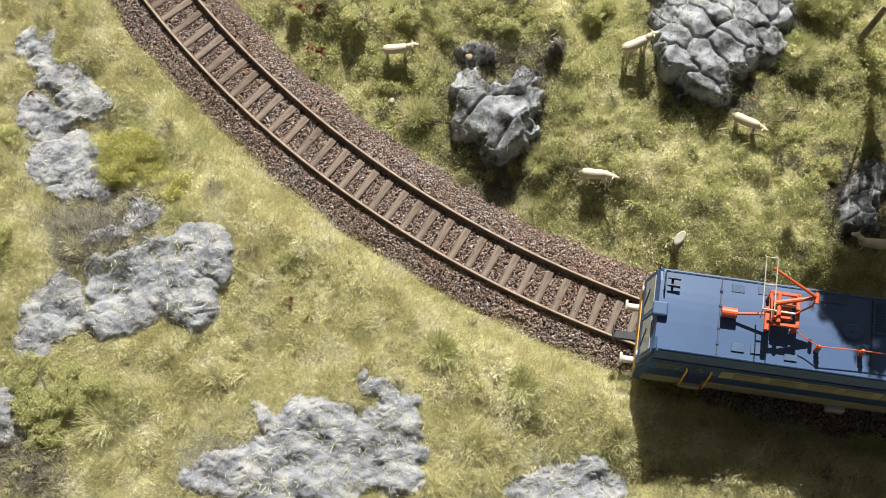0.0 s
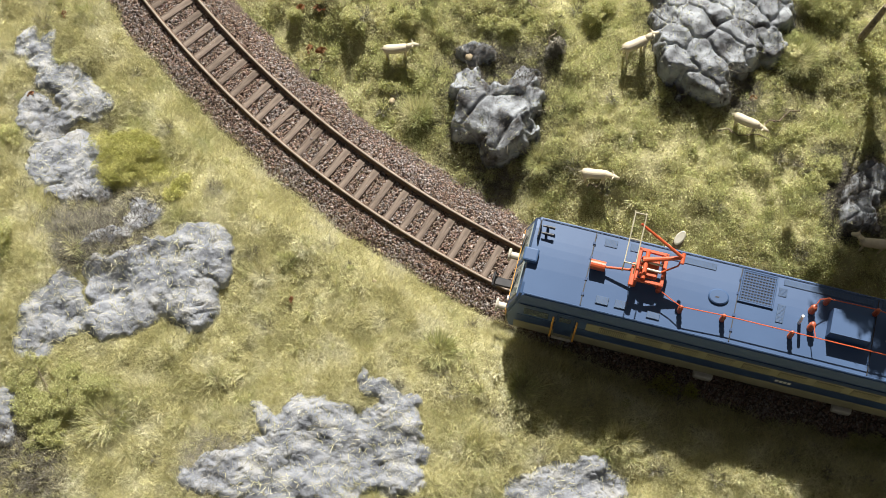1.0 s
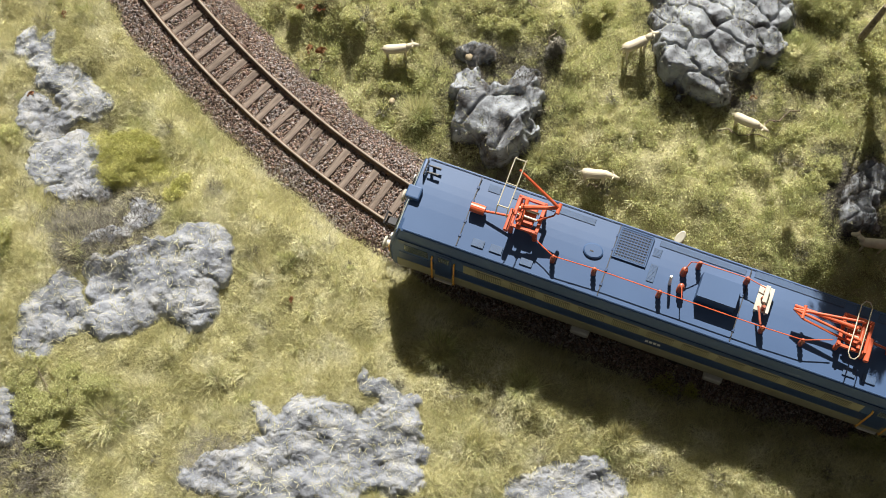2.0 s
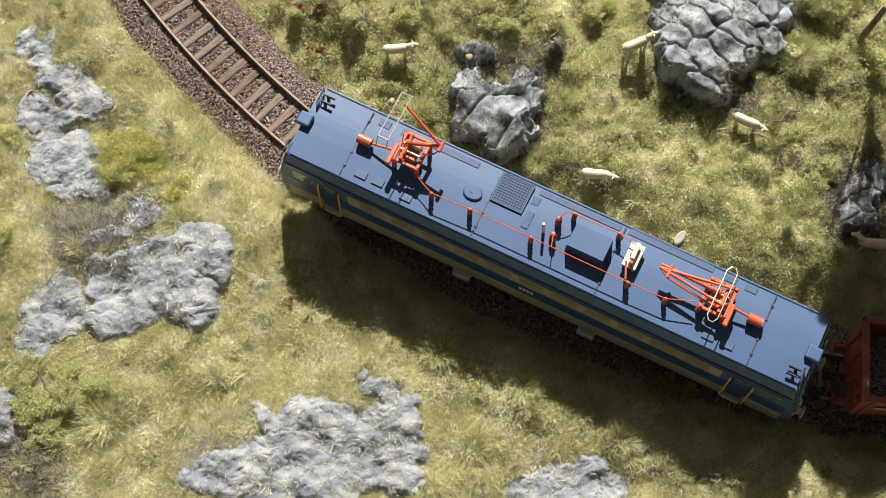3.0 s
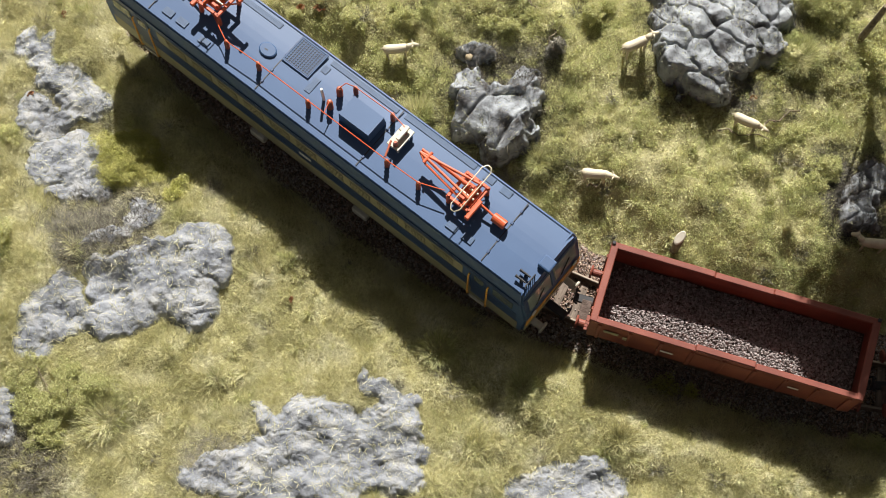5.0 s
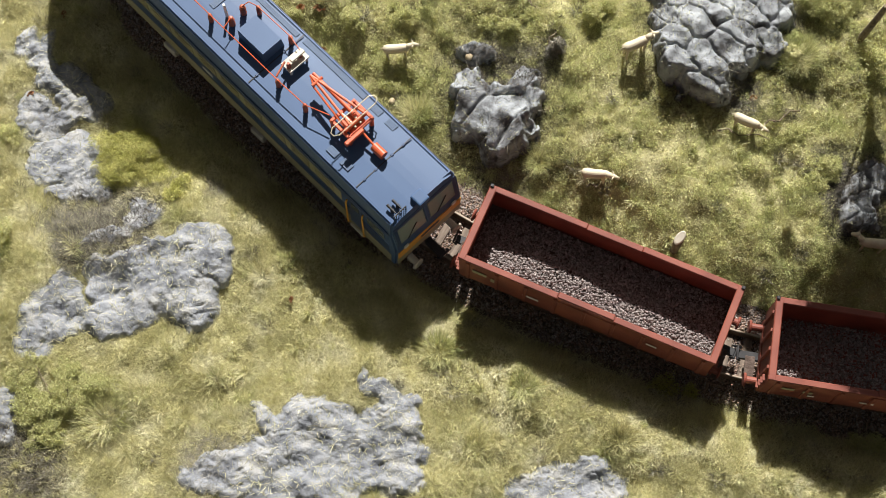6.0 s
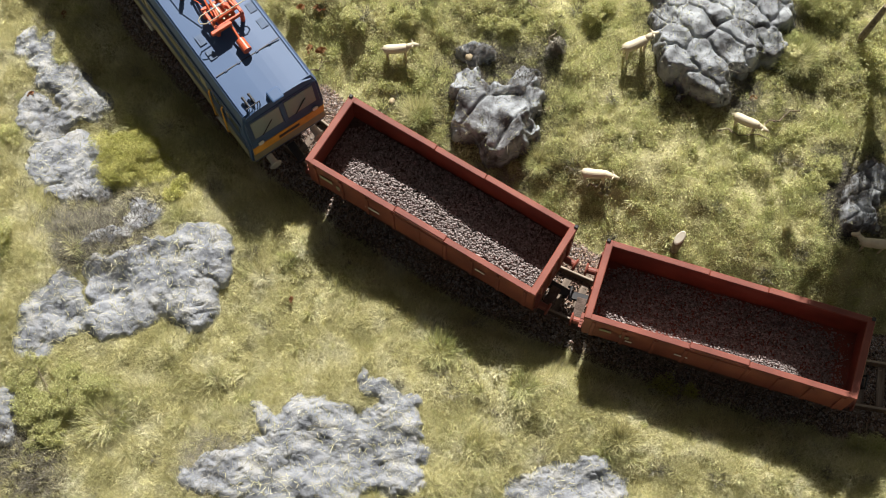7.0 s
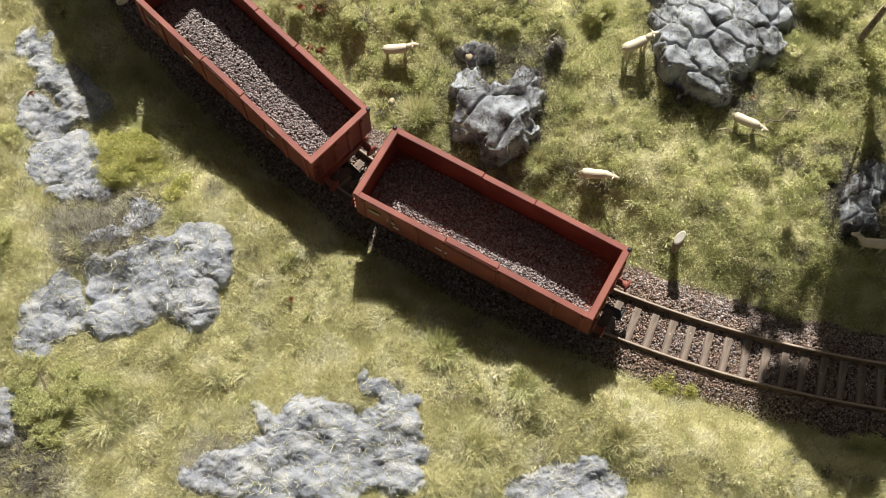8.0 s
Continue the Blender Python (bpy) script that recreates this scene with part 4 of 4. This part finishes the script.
def plant_grass():
    for name, n, mat, label in (("straw_grass", 1500000, STRAW, "matted straw-yellow static grass"), ("green_grass", 1000000, GREEN, "short green meadow grass"), ("dry_fibres", 150000, DRY, "grey-brown dry root fibres"), ("dark_scrub", 230000, SCRUB, "dark brown root scrub round the crags")):
        x, y = scatter(n)
        if name == "dark_scrub":
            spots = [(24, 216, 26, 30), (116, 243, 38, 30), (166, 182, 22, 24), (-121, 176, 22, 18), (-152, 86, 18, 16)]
        else:
            spots = [(cx, cy, r * 1.2, r * 1.2) for cx, cy, r in THIN]
        if name in ("dark_scrub", "dry_fibres"):
            which = rng.integers(0, len(spots), n)
            far = rng.random(n) < (0.4 if name == "dry_fibres" else 0.0)
            at = np.array(spots)[which]
            x = np.where(far, x, at[:, 0] + rng.uniform(-1, 1, n) * at[:, 2])
            y = np.where(far, y, at[:, 1] + rng.uniform(-1, 1, n) * at[:, 3])
        d = side(x, y)
        rim = np.abs(d) - (20.5 + fbm(x, y, 13, 3) * 9)
        rock = rock_cover(x, y)
        thin = thin_at(x, y)
        # the viewer's side is straw, the far side green, with patches of each in the other
        mix = 0.5 + 0.42 * np.tanh(d / 12) + fbm(x + 200, y, 26, 3) * np.where(d > 0, 0.75, 0.4) - 0.25 * step(60, 150, x)
        luck = rng.random(n)
        clump = fbm(x, y + 400, 10, 3)
        if name == "straw_grass":
            keep = (luck < mix * (1 - 0.9 * thin) * (0.9 + clump))
            length = rng.uniform(1.7, 4.4, n) * (0.8 + 0.3 * mix + 0.5 * clump)
            lean = np.abs(rng.normal(0.95, 0.32, n))
        elif name == "green_grass":
            keep = luck < np.clip(1.15 - mix, 0.12, 1) * (1 - 0.85 * thin) * (0.9 + 1.2 * clump)
            length = rng.uniform(1.2, 3.0, n) * (1.0 + 0.9 * clump)
            lean = np.abs(rng.normal(0.75, 0.35, n))
        elif name == "dark_scrub":
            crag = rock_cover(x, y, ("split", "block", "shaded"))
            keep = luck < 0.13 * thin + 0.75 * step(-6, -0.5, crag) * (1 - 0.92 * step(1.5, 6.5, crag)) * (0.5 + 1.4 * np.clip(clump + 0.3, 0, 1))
            length, lean = rng.uniform(1.5, 4.5, n), np.abs(rng.normal(1.0, 0.3, n))
        else:
            keep = luck < np.maximum(thin, 0.55 * step(-4, 0.5, rock) * (1 - 0.85 * step(0.8, 3, rock)) * (0.4 + 1.5 * np.clip(fbm(x, y, 9, 3) + 0.2, 0, 1))) + 0.04
            length, lean = rng.uniform(2, 5, n), np.abs(rng.normal(1.2, 0.25, n))
        keep &= (rim > 0) | ((rim > -5) & (rng.random(n) < 0.22))
        if name != "dark_scrub":
            keep &= (rock < 0.35 + 0.5 * clump) | (rng.random(n) < (0.04 if name != "dry_fibres" else 0.12))
        k = keep
        z = np.zeros(n)
        z[k] = surface_z(x[k], y[k]) - 0.15
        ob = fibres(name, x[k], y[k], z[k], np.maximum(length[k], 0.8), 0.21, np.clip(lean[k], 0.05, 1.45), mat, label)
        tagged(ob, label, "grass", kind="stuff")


def plant_moss():
    """Foam flock in lumps over the far meadow, thinner on the near side."""
    for name, mat, count, low in (("moss_clumps", LEAF, 300, -1), ("dark_moss_clumps", LEAF_DEEP, 170, -1)):
        pts = []
        while len(pts) < count:
            x, y = rng.uniform(-180, 188), rng.uniform(58, 290)
            d = float(side(np.array([x]), np.array([y]))[0])
            if abs(d) < 24 or rock_cover(np.array([x]), np.array([y]))[0] > -1.0 or (d > 0 and rng.random() < 0.86):
                continue
            r = rng.uniform(1.6, 4.6) if d < 0 else rng.uniform(1.0, 2.6)
            z = float(ground_z(x, y))
            pts.append(cloud(x, y, z + 0.3, r, r, r * rng.uniform(0.7, 1.5), int(32 * r * r + 50), 0.4))
        c = np.concatenate(pts)
        tagged(crumbs(name, c, rng.uniform(0.2, 0.4, len(c)), mat), "small lumps of green foam flock", "moss", kind="stuff")
    n = 170000
    x, y = scatter(n)
    d = side(x, y)
    keep = (d < -22) & (rock_cover(x, y) < 0) | ((d > 22) & (rng.random(n) < 0.10) & (rock_cover(x, y) < 0))
    keep &= rng.random(n) < 0.55 + 1.2 * fbm(x, y + 70, 7, 3)
    c = np.stack([x, y, ground_z(x, y) + rng.uniform(0.3, 2.4, n)], -1)[keep]
    tagged(crumbs("loose_flock", c, rng.uniform(0.2, 0.5, len(c)), LEAF), "loose crumbs of green and yellow flock", "flock", kind="stuff")


def plant_tufts():
    """Small upright tufts that break up the matted grass."""
    for name, count, mat, label in (("straw_tufts", 260, STRAW, "small upright tufts of straw-yellow grass"), ("green_tufts", 230, GREEN, "small upright tufts of olive-green grass"), ("dry_tufts", 90, DRY, "small grey-brown withered tufts")):
        x, y = scatter(count * 3)
        d, rock = side(x, y), rock_cover(x, y)
        want = (np.abs(d) > 23) & (rock < -0.5) & ((d > 0) | (rng.random(len(x)) < (0.25 if mat is STRAW else 0.8)))
        x, y = x[want][:count], y[want][:count]
        n = 64
        size = np.repeat(rng.uniform(0.7, 1.35, len(x)), n)
        a = rng.uniform(0, 2 * math.pi, len(size))
        q = 1.5 * size * np.sqrt(rng.random(len(size)))
        px, py = np.repeat(x, n) + np.cos(a) * q, np.repeat(y, n) + np.sin(a) * q
        ob = blades(name, px, py, ground_z(px, py) - 0.2, size * rng.uniform(2.8, 5.6, len(size)), 0.2, np.clip(np.abs(rng.normal(0.5, 0.25, len(size))), 0.03, 1.3), mat, curl=0.4, azim=a + rng.normal(0, 0.5, len(size)))
        tagged(ob, label, "grass", kind="stuff")


def shrub(x, y, lumps, mat, label, bit=0.5):
    """A low foam shrub: twigs inside and a crown of many small flakes; lumps: dx, dy, up, rx, ry, rz."""
    t = thing("shrub", label, "shrub")
    bit = bit * 0.86
    z = float(ground_z(x, y))
    bm = bmesh.new()
    for dx, dy, up, rx, ry, rz in lumps:
        rod((x, y, z - 1), (x + dx, y + dy, z + up + rz * 0.4), 0.5, 0.2, 6, bm)
    part("stem", bm, BARK, t)
    pts = [cloud(x + dx, y + dy, z + up, rx, ry, rz, int(24 * (rx * ry + rz * (rx + ry)) * 0.33 / bit ** 2) + 80, 0.5) for dx, dy, up, rx, ry, rz in lumps]
    c = np.concatenate(pts)
    crumbs("crown", c, rng.uniform(0.45, 0.95, len(c)) * bit, mat, t)
    return t


def tussock(x, y, n, length, mat, label, lean=0.55, r=1.6):
    n = int(n * 1.9)
    length, r = length * 0.75, r * 1.35
    a = rng.uniform(0, 2 * math.pi, n)
    q = r * np.sqrt(rng.random(n))
    px, py = x + np.cos(a) * q, y + np.sin(a) * q
    ob = blades("grass_tussock", px, py, ground_z(px, py) - 0.3, length * rng.uniform(0.55, 1.1, n), 0.2, np.clip(np.abs(rng.normal(lean * 0.8, 0.25, n)), 0.03, 1.4), mat, curl=0.3, azim=a + rng.normal(0, 0.5, n))
    return tagged(ob, label, "tussock")


def tree(x, y, height, crown, mat, label, fork=0.3, lumps=16, lean=(0, 0), low=0.45, thick=2.0, shift=(0, 0)):
    t = thing("tree", label, "tree")
    z = float(ground_z(x, y))
    r = random.Random(int(x * 7 + y))
    top = Vector((x + lean[0], y + lean[1], z + height * fork))
    bm = rod((x, y, z - 2), top, thick, thick * 0.75, 10)
    part("trunk", bm, BARK, t)
    pts = []
    for k in range(lumps):
        a, q = k * 2.4 + r.uniform(-0.4, 0.4), crown * math.sqrt(r.random())
        tip = Vector((top.x + shift[0] + math.cos(a) * q, top.y + shift[1] + math.sin(a) * q, z + height * (low + (1 - low) * r.random() * (1 - 0.45 * q / crown))))
        mid = top.lerp(tip, 0.45) + Vector((r.uniform(-3, 3), r.uniform(-3, 3), r.uniform(0, 4)))
        bm = rod(top, mid, thick * 0.2, thick * 0.13, 7)
        rod(mid, tip, thick * 0.13, 0.1, 6, bm)
        part("limb", bm, BARK, t)
        rr = r.uniform(0.22, 0.4) * crown
        pts.append(cloud(tip.x, tip.y, tip.z, rr, rr, rr * 0.8, int(rr * rr * 13), 0.3))
    c = np.concatenate(pts)
    crumbs("crown", c, rng.uniform(0.8, 1.7, len(c)), mat, t)
    return t


def goat(x, y, heading, label, size=1.0, graze=0.0, turn=0.0):
    """A toy goat, about 12 mm long, x forward."""
    g = thing("toy_goat", label, "goat figure", "toy goats")
    rings = [(-5.2, 0.5, 7.6, 0.6), (-4.8, 1.5, 7.3, 1.7), (-3.4, 1.9, 7.1, 2.1), (-0.5, 1.85, 6.9, 2.1), (2.4, 1.8, 7.1, 2.2), (4.2, 1.55, 7.4, 1.9), (5.2, 0.9, 7.7, 1.2)]
    bm = bmesh.new()
    rows = [[bm.verts.new((px, w * math.cos(a), cz + hh * math.sin(a))) for a in [2 * math.pi * k / 12 for k in range(12)]] for px, w, cz, hh in rings]
    for lo, hi in zip(rows, rows[1:]):
        for k in range(12):
            bm.faces.new((lo[k], lo[(k + 1) % 12], hi[(k + 1) % 12], hi[k]))
    bm.faces.new(rows[-1])
    bm.faces.new(list(reversed(rows[0])))
    smooth(part("body", bm, WOOL, g))
    hz = 10.0 - 7.0 * graze
    hx = 6.6 + 0.6 * graze
    hy = turn
    smooth(part("neck", rod((4.0, 0, 7.9), (hx, hy, hz), 1.3, 0.9, 10), WOOL, g))
    bm = rod((hx - 0.5, hy, hz + 0.3), (hx + 2.4, hy * 1.4, hz - 0.9), 1.05, 0.55, 10)
    smooth(part("head", bm, WOOL, g))
    for s in (-1, 1):
        part("ear", rod((hx, hy + s * 0.7, hz + 0.7), (hx - 0.5, hy + s * 1.9, hz + 1.2), 0.4, 0.1, 6), WOOL, g)
        for lx in (-3.7, 3.5):
            part("leg", rod((lx, s * 1.1, 6.2), (lx + 0.2, s * 1.2, -0.8), 0.62, 0.38, 8), WOOL, g)
    part("tail", rod((-5.0, 0, 8.2), (-6.4, 0, 7.6), 0.4, 0.15, 6), WOOL, g)
    z = float(ground_z(x, y))
    g.matrix_basis = Matrix.Translation((x * MM, y * MM, z * MM)) @ Matrix.Rotation(radians(heading), 4, "Z") @ Matrix.Scale(size, 4)
    return g


def pebble(x, y, r, label):
    bm = bmesh.new()
    bmesh.ops.create_icosphere(bm, subdivisions=2, radius=r)
    for v in bm.verts:
        v.co *= 1 + 0.35 * noise.noise(v.co * 0.8 + Vector((x, y, 0)))
        v.co.z *= 0.75
    ob = smooth(part("pebble", bm, PEBBLE))
    cover = max(0.0, float(rock_cover(np.array([x]), np.array([y]))[0])) * 0.7
    ob.location = (x * MM, y * MM, (float(ground_z(x, y)) + cover + r * 0.5) * MM)
    tagged(ob, label, "pebble")


def dead_leaf(x, y, r, rz):
    bm = bmesh.new()
    n = 7
    a = [bm.verts.new((r * (2 * k / (n - 1) - 1), r * 0.55 * math.sin(math.pi * (k + 0.3) / n), 0.35 * r * math.sin(k * 1.9) + 0.5)) for k in range(n)]
    m = [bm.verts.new((r * (2 * k / (n - 1) - 1), 0, 0.2)) for k in range(n)]
    b = [bm.verts.new((r * (2 * k / (n - 1) - 1), -r * 0.6 * math.sin(math.pi * (k + 0.5) / n), 0.4 * r * math.cos(k * 1.4) + 0.5)) for k in range(n)]
    for k in range(n - 1):
        bm.faces.new((a[k], a[k + 1], m[k + 1], m[k]))
        bm.faces.new((m[k], m[k + 1], b[k + 1], b[k]))
    bmesh.ops.solidify(bm, geom=bm.faces[:], thickness=0.12)
    ob = part("dead_leaf", bm, DEAD_LEAF)
    ob.matrix_basis = Matrix.Translation((x * MM, y * MM, (float(ground_z(x, y)) + 1.6) * MM)) @ Matrix.Rotation(radians(rz), 4, "Z") @ Matrix.Rotation(0.5, 4, "X")
    tagged(ob, "curled rust-brown dead leaf on grass", "leaf", "dead leaves")


def twig(x, y, rz, length):
    g = thing("twig", "thin grey-brown fallen twig", "twig", "fallen twigs")
    pts = [Vector((length * (k / 5 - 0.5), 1.2 * math.sin(k * 2.1), 1.8 + 0.8 * math.sin(k * 1.3))) for k in range(6)]
    part("stem", pipe(pts, 0.33), BARK, g)
    part("shoot", pipe([pts[3], pts[3] + Vector((2.5, 2.2, 0.8))], 0.22), BARK, g)
    part("shoot", pipe([pts[1], pts[1] + Vector((1.8, -2.0, 0.6))], 0.22), BARK, g)
    g.matrix_basis = Matrix.Translation((x * MM, y * MM, float(ground_z(x, y)) * MM)) @ Matrix.Rotation(radians(rz), 4, "Z")


plant_grass()
plant_moss()
plant_tufts()

shrub(-115, 203, [(-9, 6, 1, 12, 10, 6), (3, 4, 1, 13, 10, 7), (8, -6, 1, 11, 8, 7), (-8, -4, 1, 9, 7, 6), (14, -11, 1, 8, 6, 6), (17, 0, 0, 8, 7, 5)], FOAM, "spreading bright yellow-green foam shrub beside grey rock", 0.44)
shrub(-101, 186, [(0, 0, 1, 5, 6, 6), (3, 5, 0, 4, 4, 4)], FOAM, "small rounded yellow-green shrub on grass", 0.50)
shrub(-140, 102, [(-10, 4, 2, 9, 9, 7), (2, 6, 2, 10, 9, 8), (-6, -6, 2, 9, 7, 7), (13, 11, 2, 9, 8, 8), (-16, 14, 1, 7, 7, 5), (2, 17, 1, 8, 6, 5), (-12, 22, 0, 7, 5, 4)], LEAF_DEEP, "leafy deep green bush at a rock's foot", 0.52)
shrub(-167, 170, [(0, 0, 2, 6, 9, 10)], LEAF, "upright olive shrub at a meadow's edge", 0.50)
shrub(-169, 217, [(0, 0, 1, 5, 5, 6)], LEAF, "small olive shrub beside grey rock", 0.50)
shrub(-33, 257, [(0, 1, 3, 4.5, 4.5, 8), (3, -1, 2, 3, 3, 5)], LEAF_DEEP, "upright dark olive shrub in the meadow", 0.50)
shrub(-10, 258, [(0, 0, 3, 4, 4, 8), (-3, 3, 2, 4, 4, 6), (4, 4, 2, 3, 3, 5)], LEAF, "upright olive shrub in the meadow", 0.50)
shrub(63, 256, [(0, 0, 3, 5, 5, 8), (5, 4, 2, 4, 4, 6)], LEAF_DEEP, "dark olive shrub beside the crag", 0.50)
shrub(47, 241, [(0, 0, 3, 3.5, 3.5, 11), (1, 2, 7, 3, 3, 6)], DRY, "tall brown-leaved bush casting a dark shadow", 0.43)
shrub(-56, 264, [(0, 0, 2, 3, 3, 8)], LEAF_DEEP, "slim dark shrub near the track", 0.43)
shrub(29, 254, [(0, 0, 2, 5, 4, 6), (-8, 2, 1, 4, 4, 5), (9, 4, 1, 4, 4, 5)], LEAF_DEEP, "low dark green shrub behind the boulder", 0.50)
shrub(-19, 234, [(0, 0, 1, 5, 4, 3), (5, 4, 1, 4, 4, 3)], LEAF, "low mossy olive hummock in the meadow", 0.47)
shrub(81, 109, [(0, 0, 1, 6, 5, 4), (9, -2, 1, 4, 3.5, 3.5), (-13, -6, 1, 4, 3.5, 3.5)], FOAM, "low bright green shrub at the ballast's edge", 0.50)
shrub(152, 82, [(0, 0, 2, 8, 6, 7), (-8, -5, 1, 6, 5, 5)], LEAF_DEEP, "dark green bush in the shade", 0.58)
shrub(143, 183, [(0, 0, 1, 7, 6, 5), (6, 6, 1, 6, 6, 6)], LEAF_DEEP, "dark mossy shrub on shaded grass", 0.50)
shrub(128, 200, [(0, 0, 1, 6, 5, 4), (9, 4, 1, 6, 5, 5)], LEAF_DEEP, "low olive shrub in the meadow", 0.50)
shrub(22, 186, [(8, 6, 0, 6, 5, 4), (14, 2, 0, 5, 4, 3)], LEAF_DEEP, "grey-green weeds beside the ballast", 0.43)
shrub(157, 256, [(0, 0, 4, 9, 8, 9), (-6, 5, 3, 7, 7, 8), (8, 4, 3, 7, 7, 8)], LEAF_DEEP, "dense dark green bush beside the crag", 0.58)
shrub(173, 230, [(0, 0, 3, 8, 7, 8), (6, -5, 3, 7, 6, 7)], LEAF, "thick olive bush at a tree's foot", 0.58)

tussock(-68, 153, 260, 9, STRAW, "spiky pale straw tussock in grass", 0.9, 1.2)
tussock(-8, 221, 420, 11, GREEN, "fresh green tussock of meadow grass", 0.5, 3.5)
tussock(38, 197, 260, 10, LEAF, "bright green spiky tussock by the boulder", 0.85, 1.5)
tussock(-3, 122, 420, 11, GREEN, "tall green-yellow grass tussock", 0.5, 4)
shrub(140, 236, [(0, 0, 3, 5, 6, 11), (2, 7, 2, 5, 5, 8)], GREEN, "tall fluffy yellow-green bush beside the crag", 0.5)
tussock(142, 236, 1300, 13, GREEN, "tall yellow-green grass tussock beside the crag", 0.6, 4)
tussock(27, 106, 300, 9, GREEN, "green grass tussock at the shadow's edge", 0.6, 3.5)
tussock(61, 86, 300, 9, STRAW, "straw-coloured tussock of long grass", 0.55, 3.5)
tussock(-125, 101, 700, 11, GREEN, "broad olive grass tussock below the bush", 0.5, 6)
tussock(-21, 142, 260, 6, STRAW, "short straw tussock in matted grass", 0.6, 3.5)
tussock(-86, 112, 300, 6, STRAW, "matted brown-yellow tussock in straw", 0.7, 4)
tussock(7, 85, 300, 8, STRAW, "upright straw tussock beside the rock", 0.4, 4)
tussock(-58, 158, 160, 6, GREEN, "small green tussock in straw", 0.5, 2)

tree(166, 241, 190, 33, LEAF_DEEP, "forked tree with a wide dark green crown", 0.12, 36, (5, 3), 0.68, 1.5, (-2, 46))
tree(140, 306, 172, 13, LEAF_DEEP, "slender tree with a loose green crown", 0.5, 14, (0, 2), 0.8, 0.35)

tree(203, 296, 165, 22, LEAF_DEEP, "tall tree with a dense dark green crown", 0.5, 26, (-14, -10), 0.76, 1.0, (-26, -48))

goat(-15.5, 245, 2, "cream toy goat standing in grass", 1.0)
goat(77, 238, 22, "cream toy goat climbing toward the crag", 1.05)
goat(118.5, 208, -28, "cream toy goat with lowered head", 1.0, 0.45)
goat(59, 189, -8, "cream toy goat looking sideways", 1.0, 0.15, -1.0)
goat(161, 157, 172, "tan toy goat turning its head in shade", 1.0, 0.0, -1.5)

def stake(x, y, height):
    """A short cut branch set upright, its sawn top pale."""
    g = thing("wooden_stake", "short upright wooden stake with a pale cut top", "stake")
    z = float(ground_z(x, y))
    cut = Matrix.Rotation(radians(48), 4, "Z")
    bm = bmesh.new()
    rings = [[bm.verts.new(cut @ Vector((rx * math.cos(q), ry * math.sin(q), up + tilt * math.cos(q)))) for q in [2 * math.pi * k / 14 for k in range(14)]] for rx, ry, up, tilt in ((1.7, 1.5, -2, 0), (1.9, 1.6, height * 0.4, 0), (2.6, 1.8, height * 0.8, 0.3), (2.7, 1.5, height, 0.9))]
    for lo, hi in zip(rings, rings[1:]):
        for k in range(14):
            bm.faces.new((lo[k], lo[(k + 1) % 14], hi[(k + 1) % 14], hi[k]))
    bm.faces.new(rings[-1])
    part("post", bm, BARK, g)
    bm = bmesh.new()
    rings = [[bm.verts.new(cut @ Vector((rx * math.cos(q), ry * math.sin(q), height + up + 0.9 * math.cos(q)))) for q in [2 * math.pi * k / 14 for k in range(14)]] for rx, ry, up in ((2.8, 1.6, -0.3), (2.9, 1.7, 0.2), (2.4, 1.3, 0.6))]
    for lo, hi in zip(rings, rings[1:]):
        for k in range(14):
            bm.faces.new((lo[k], lo[(k + 1) % 14], hi[(k + 1) % 14], hi[k]))
    bm.faces.new(rings[-1])
    part("cut_top", bm, CREAM, g, "pale whitish cut face")
    g.matrix_basis = Matrix.Translation((x * MM, y * MM, z * MM))


stake(88.3, 160.8, 15.5)

pebble(13, 241, 1.5, "round tan pebble on dark rock")
pebble(42.6, 218, 1.4, "round tan pebble in grass")
pebble(-18, 227, 1.3, "small brown pebble in grass")
pebble(-24.5, 166, 1.0, "small brown pebble on the ballast")
pebble(-26, 150, 0.9, "small tan pebble in straw")
for x, y, r, rz in ((-54, 267, 2.4, 30), (-51, 251, 2.2, 75), (-46, 250, 2.4, 10), (-162, 236, 1.6, 40), (-150, 270, 1.8, 90), (48, 246, 2.0, 60), (-46, 265, 2.6, 160), (123, 220, 2.0, 20), (-57, 143, 1.4, 80)):
    dead_leaf(x, y, r, rz)
for x, y, rz, ln in ((133, 211, 25, 16), (41, 262, -40, 18), (47, 250, 70, 14), (118, 205, -10, 20), (-47, 243, 40, 10), (60, 187, 15, 8)):
    twig(x, y, rz, ln)


motions()
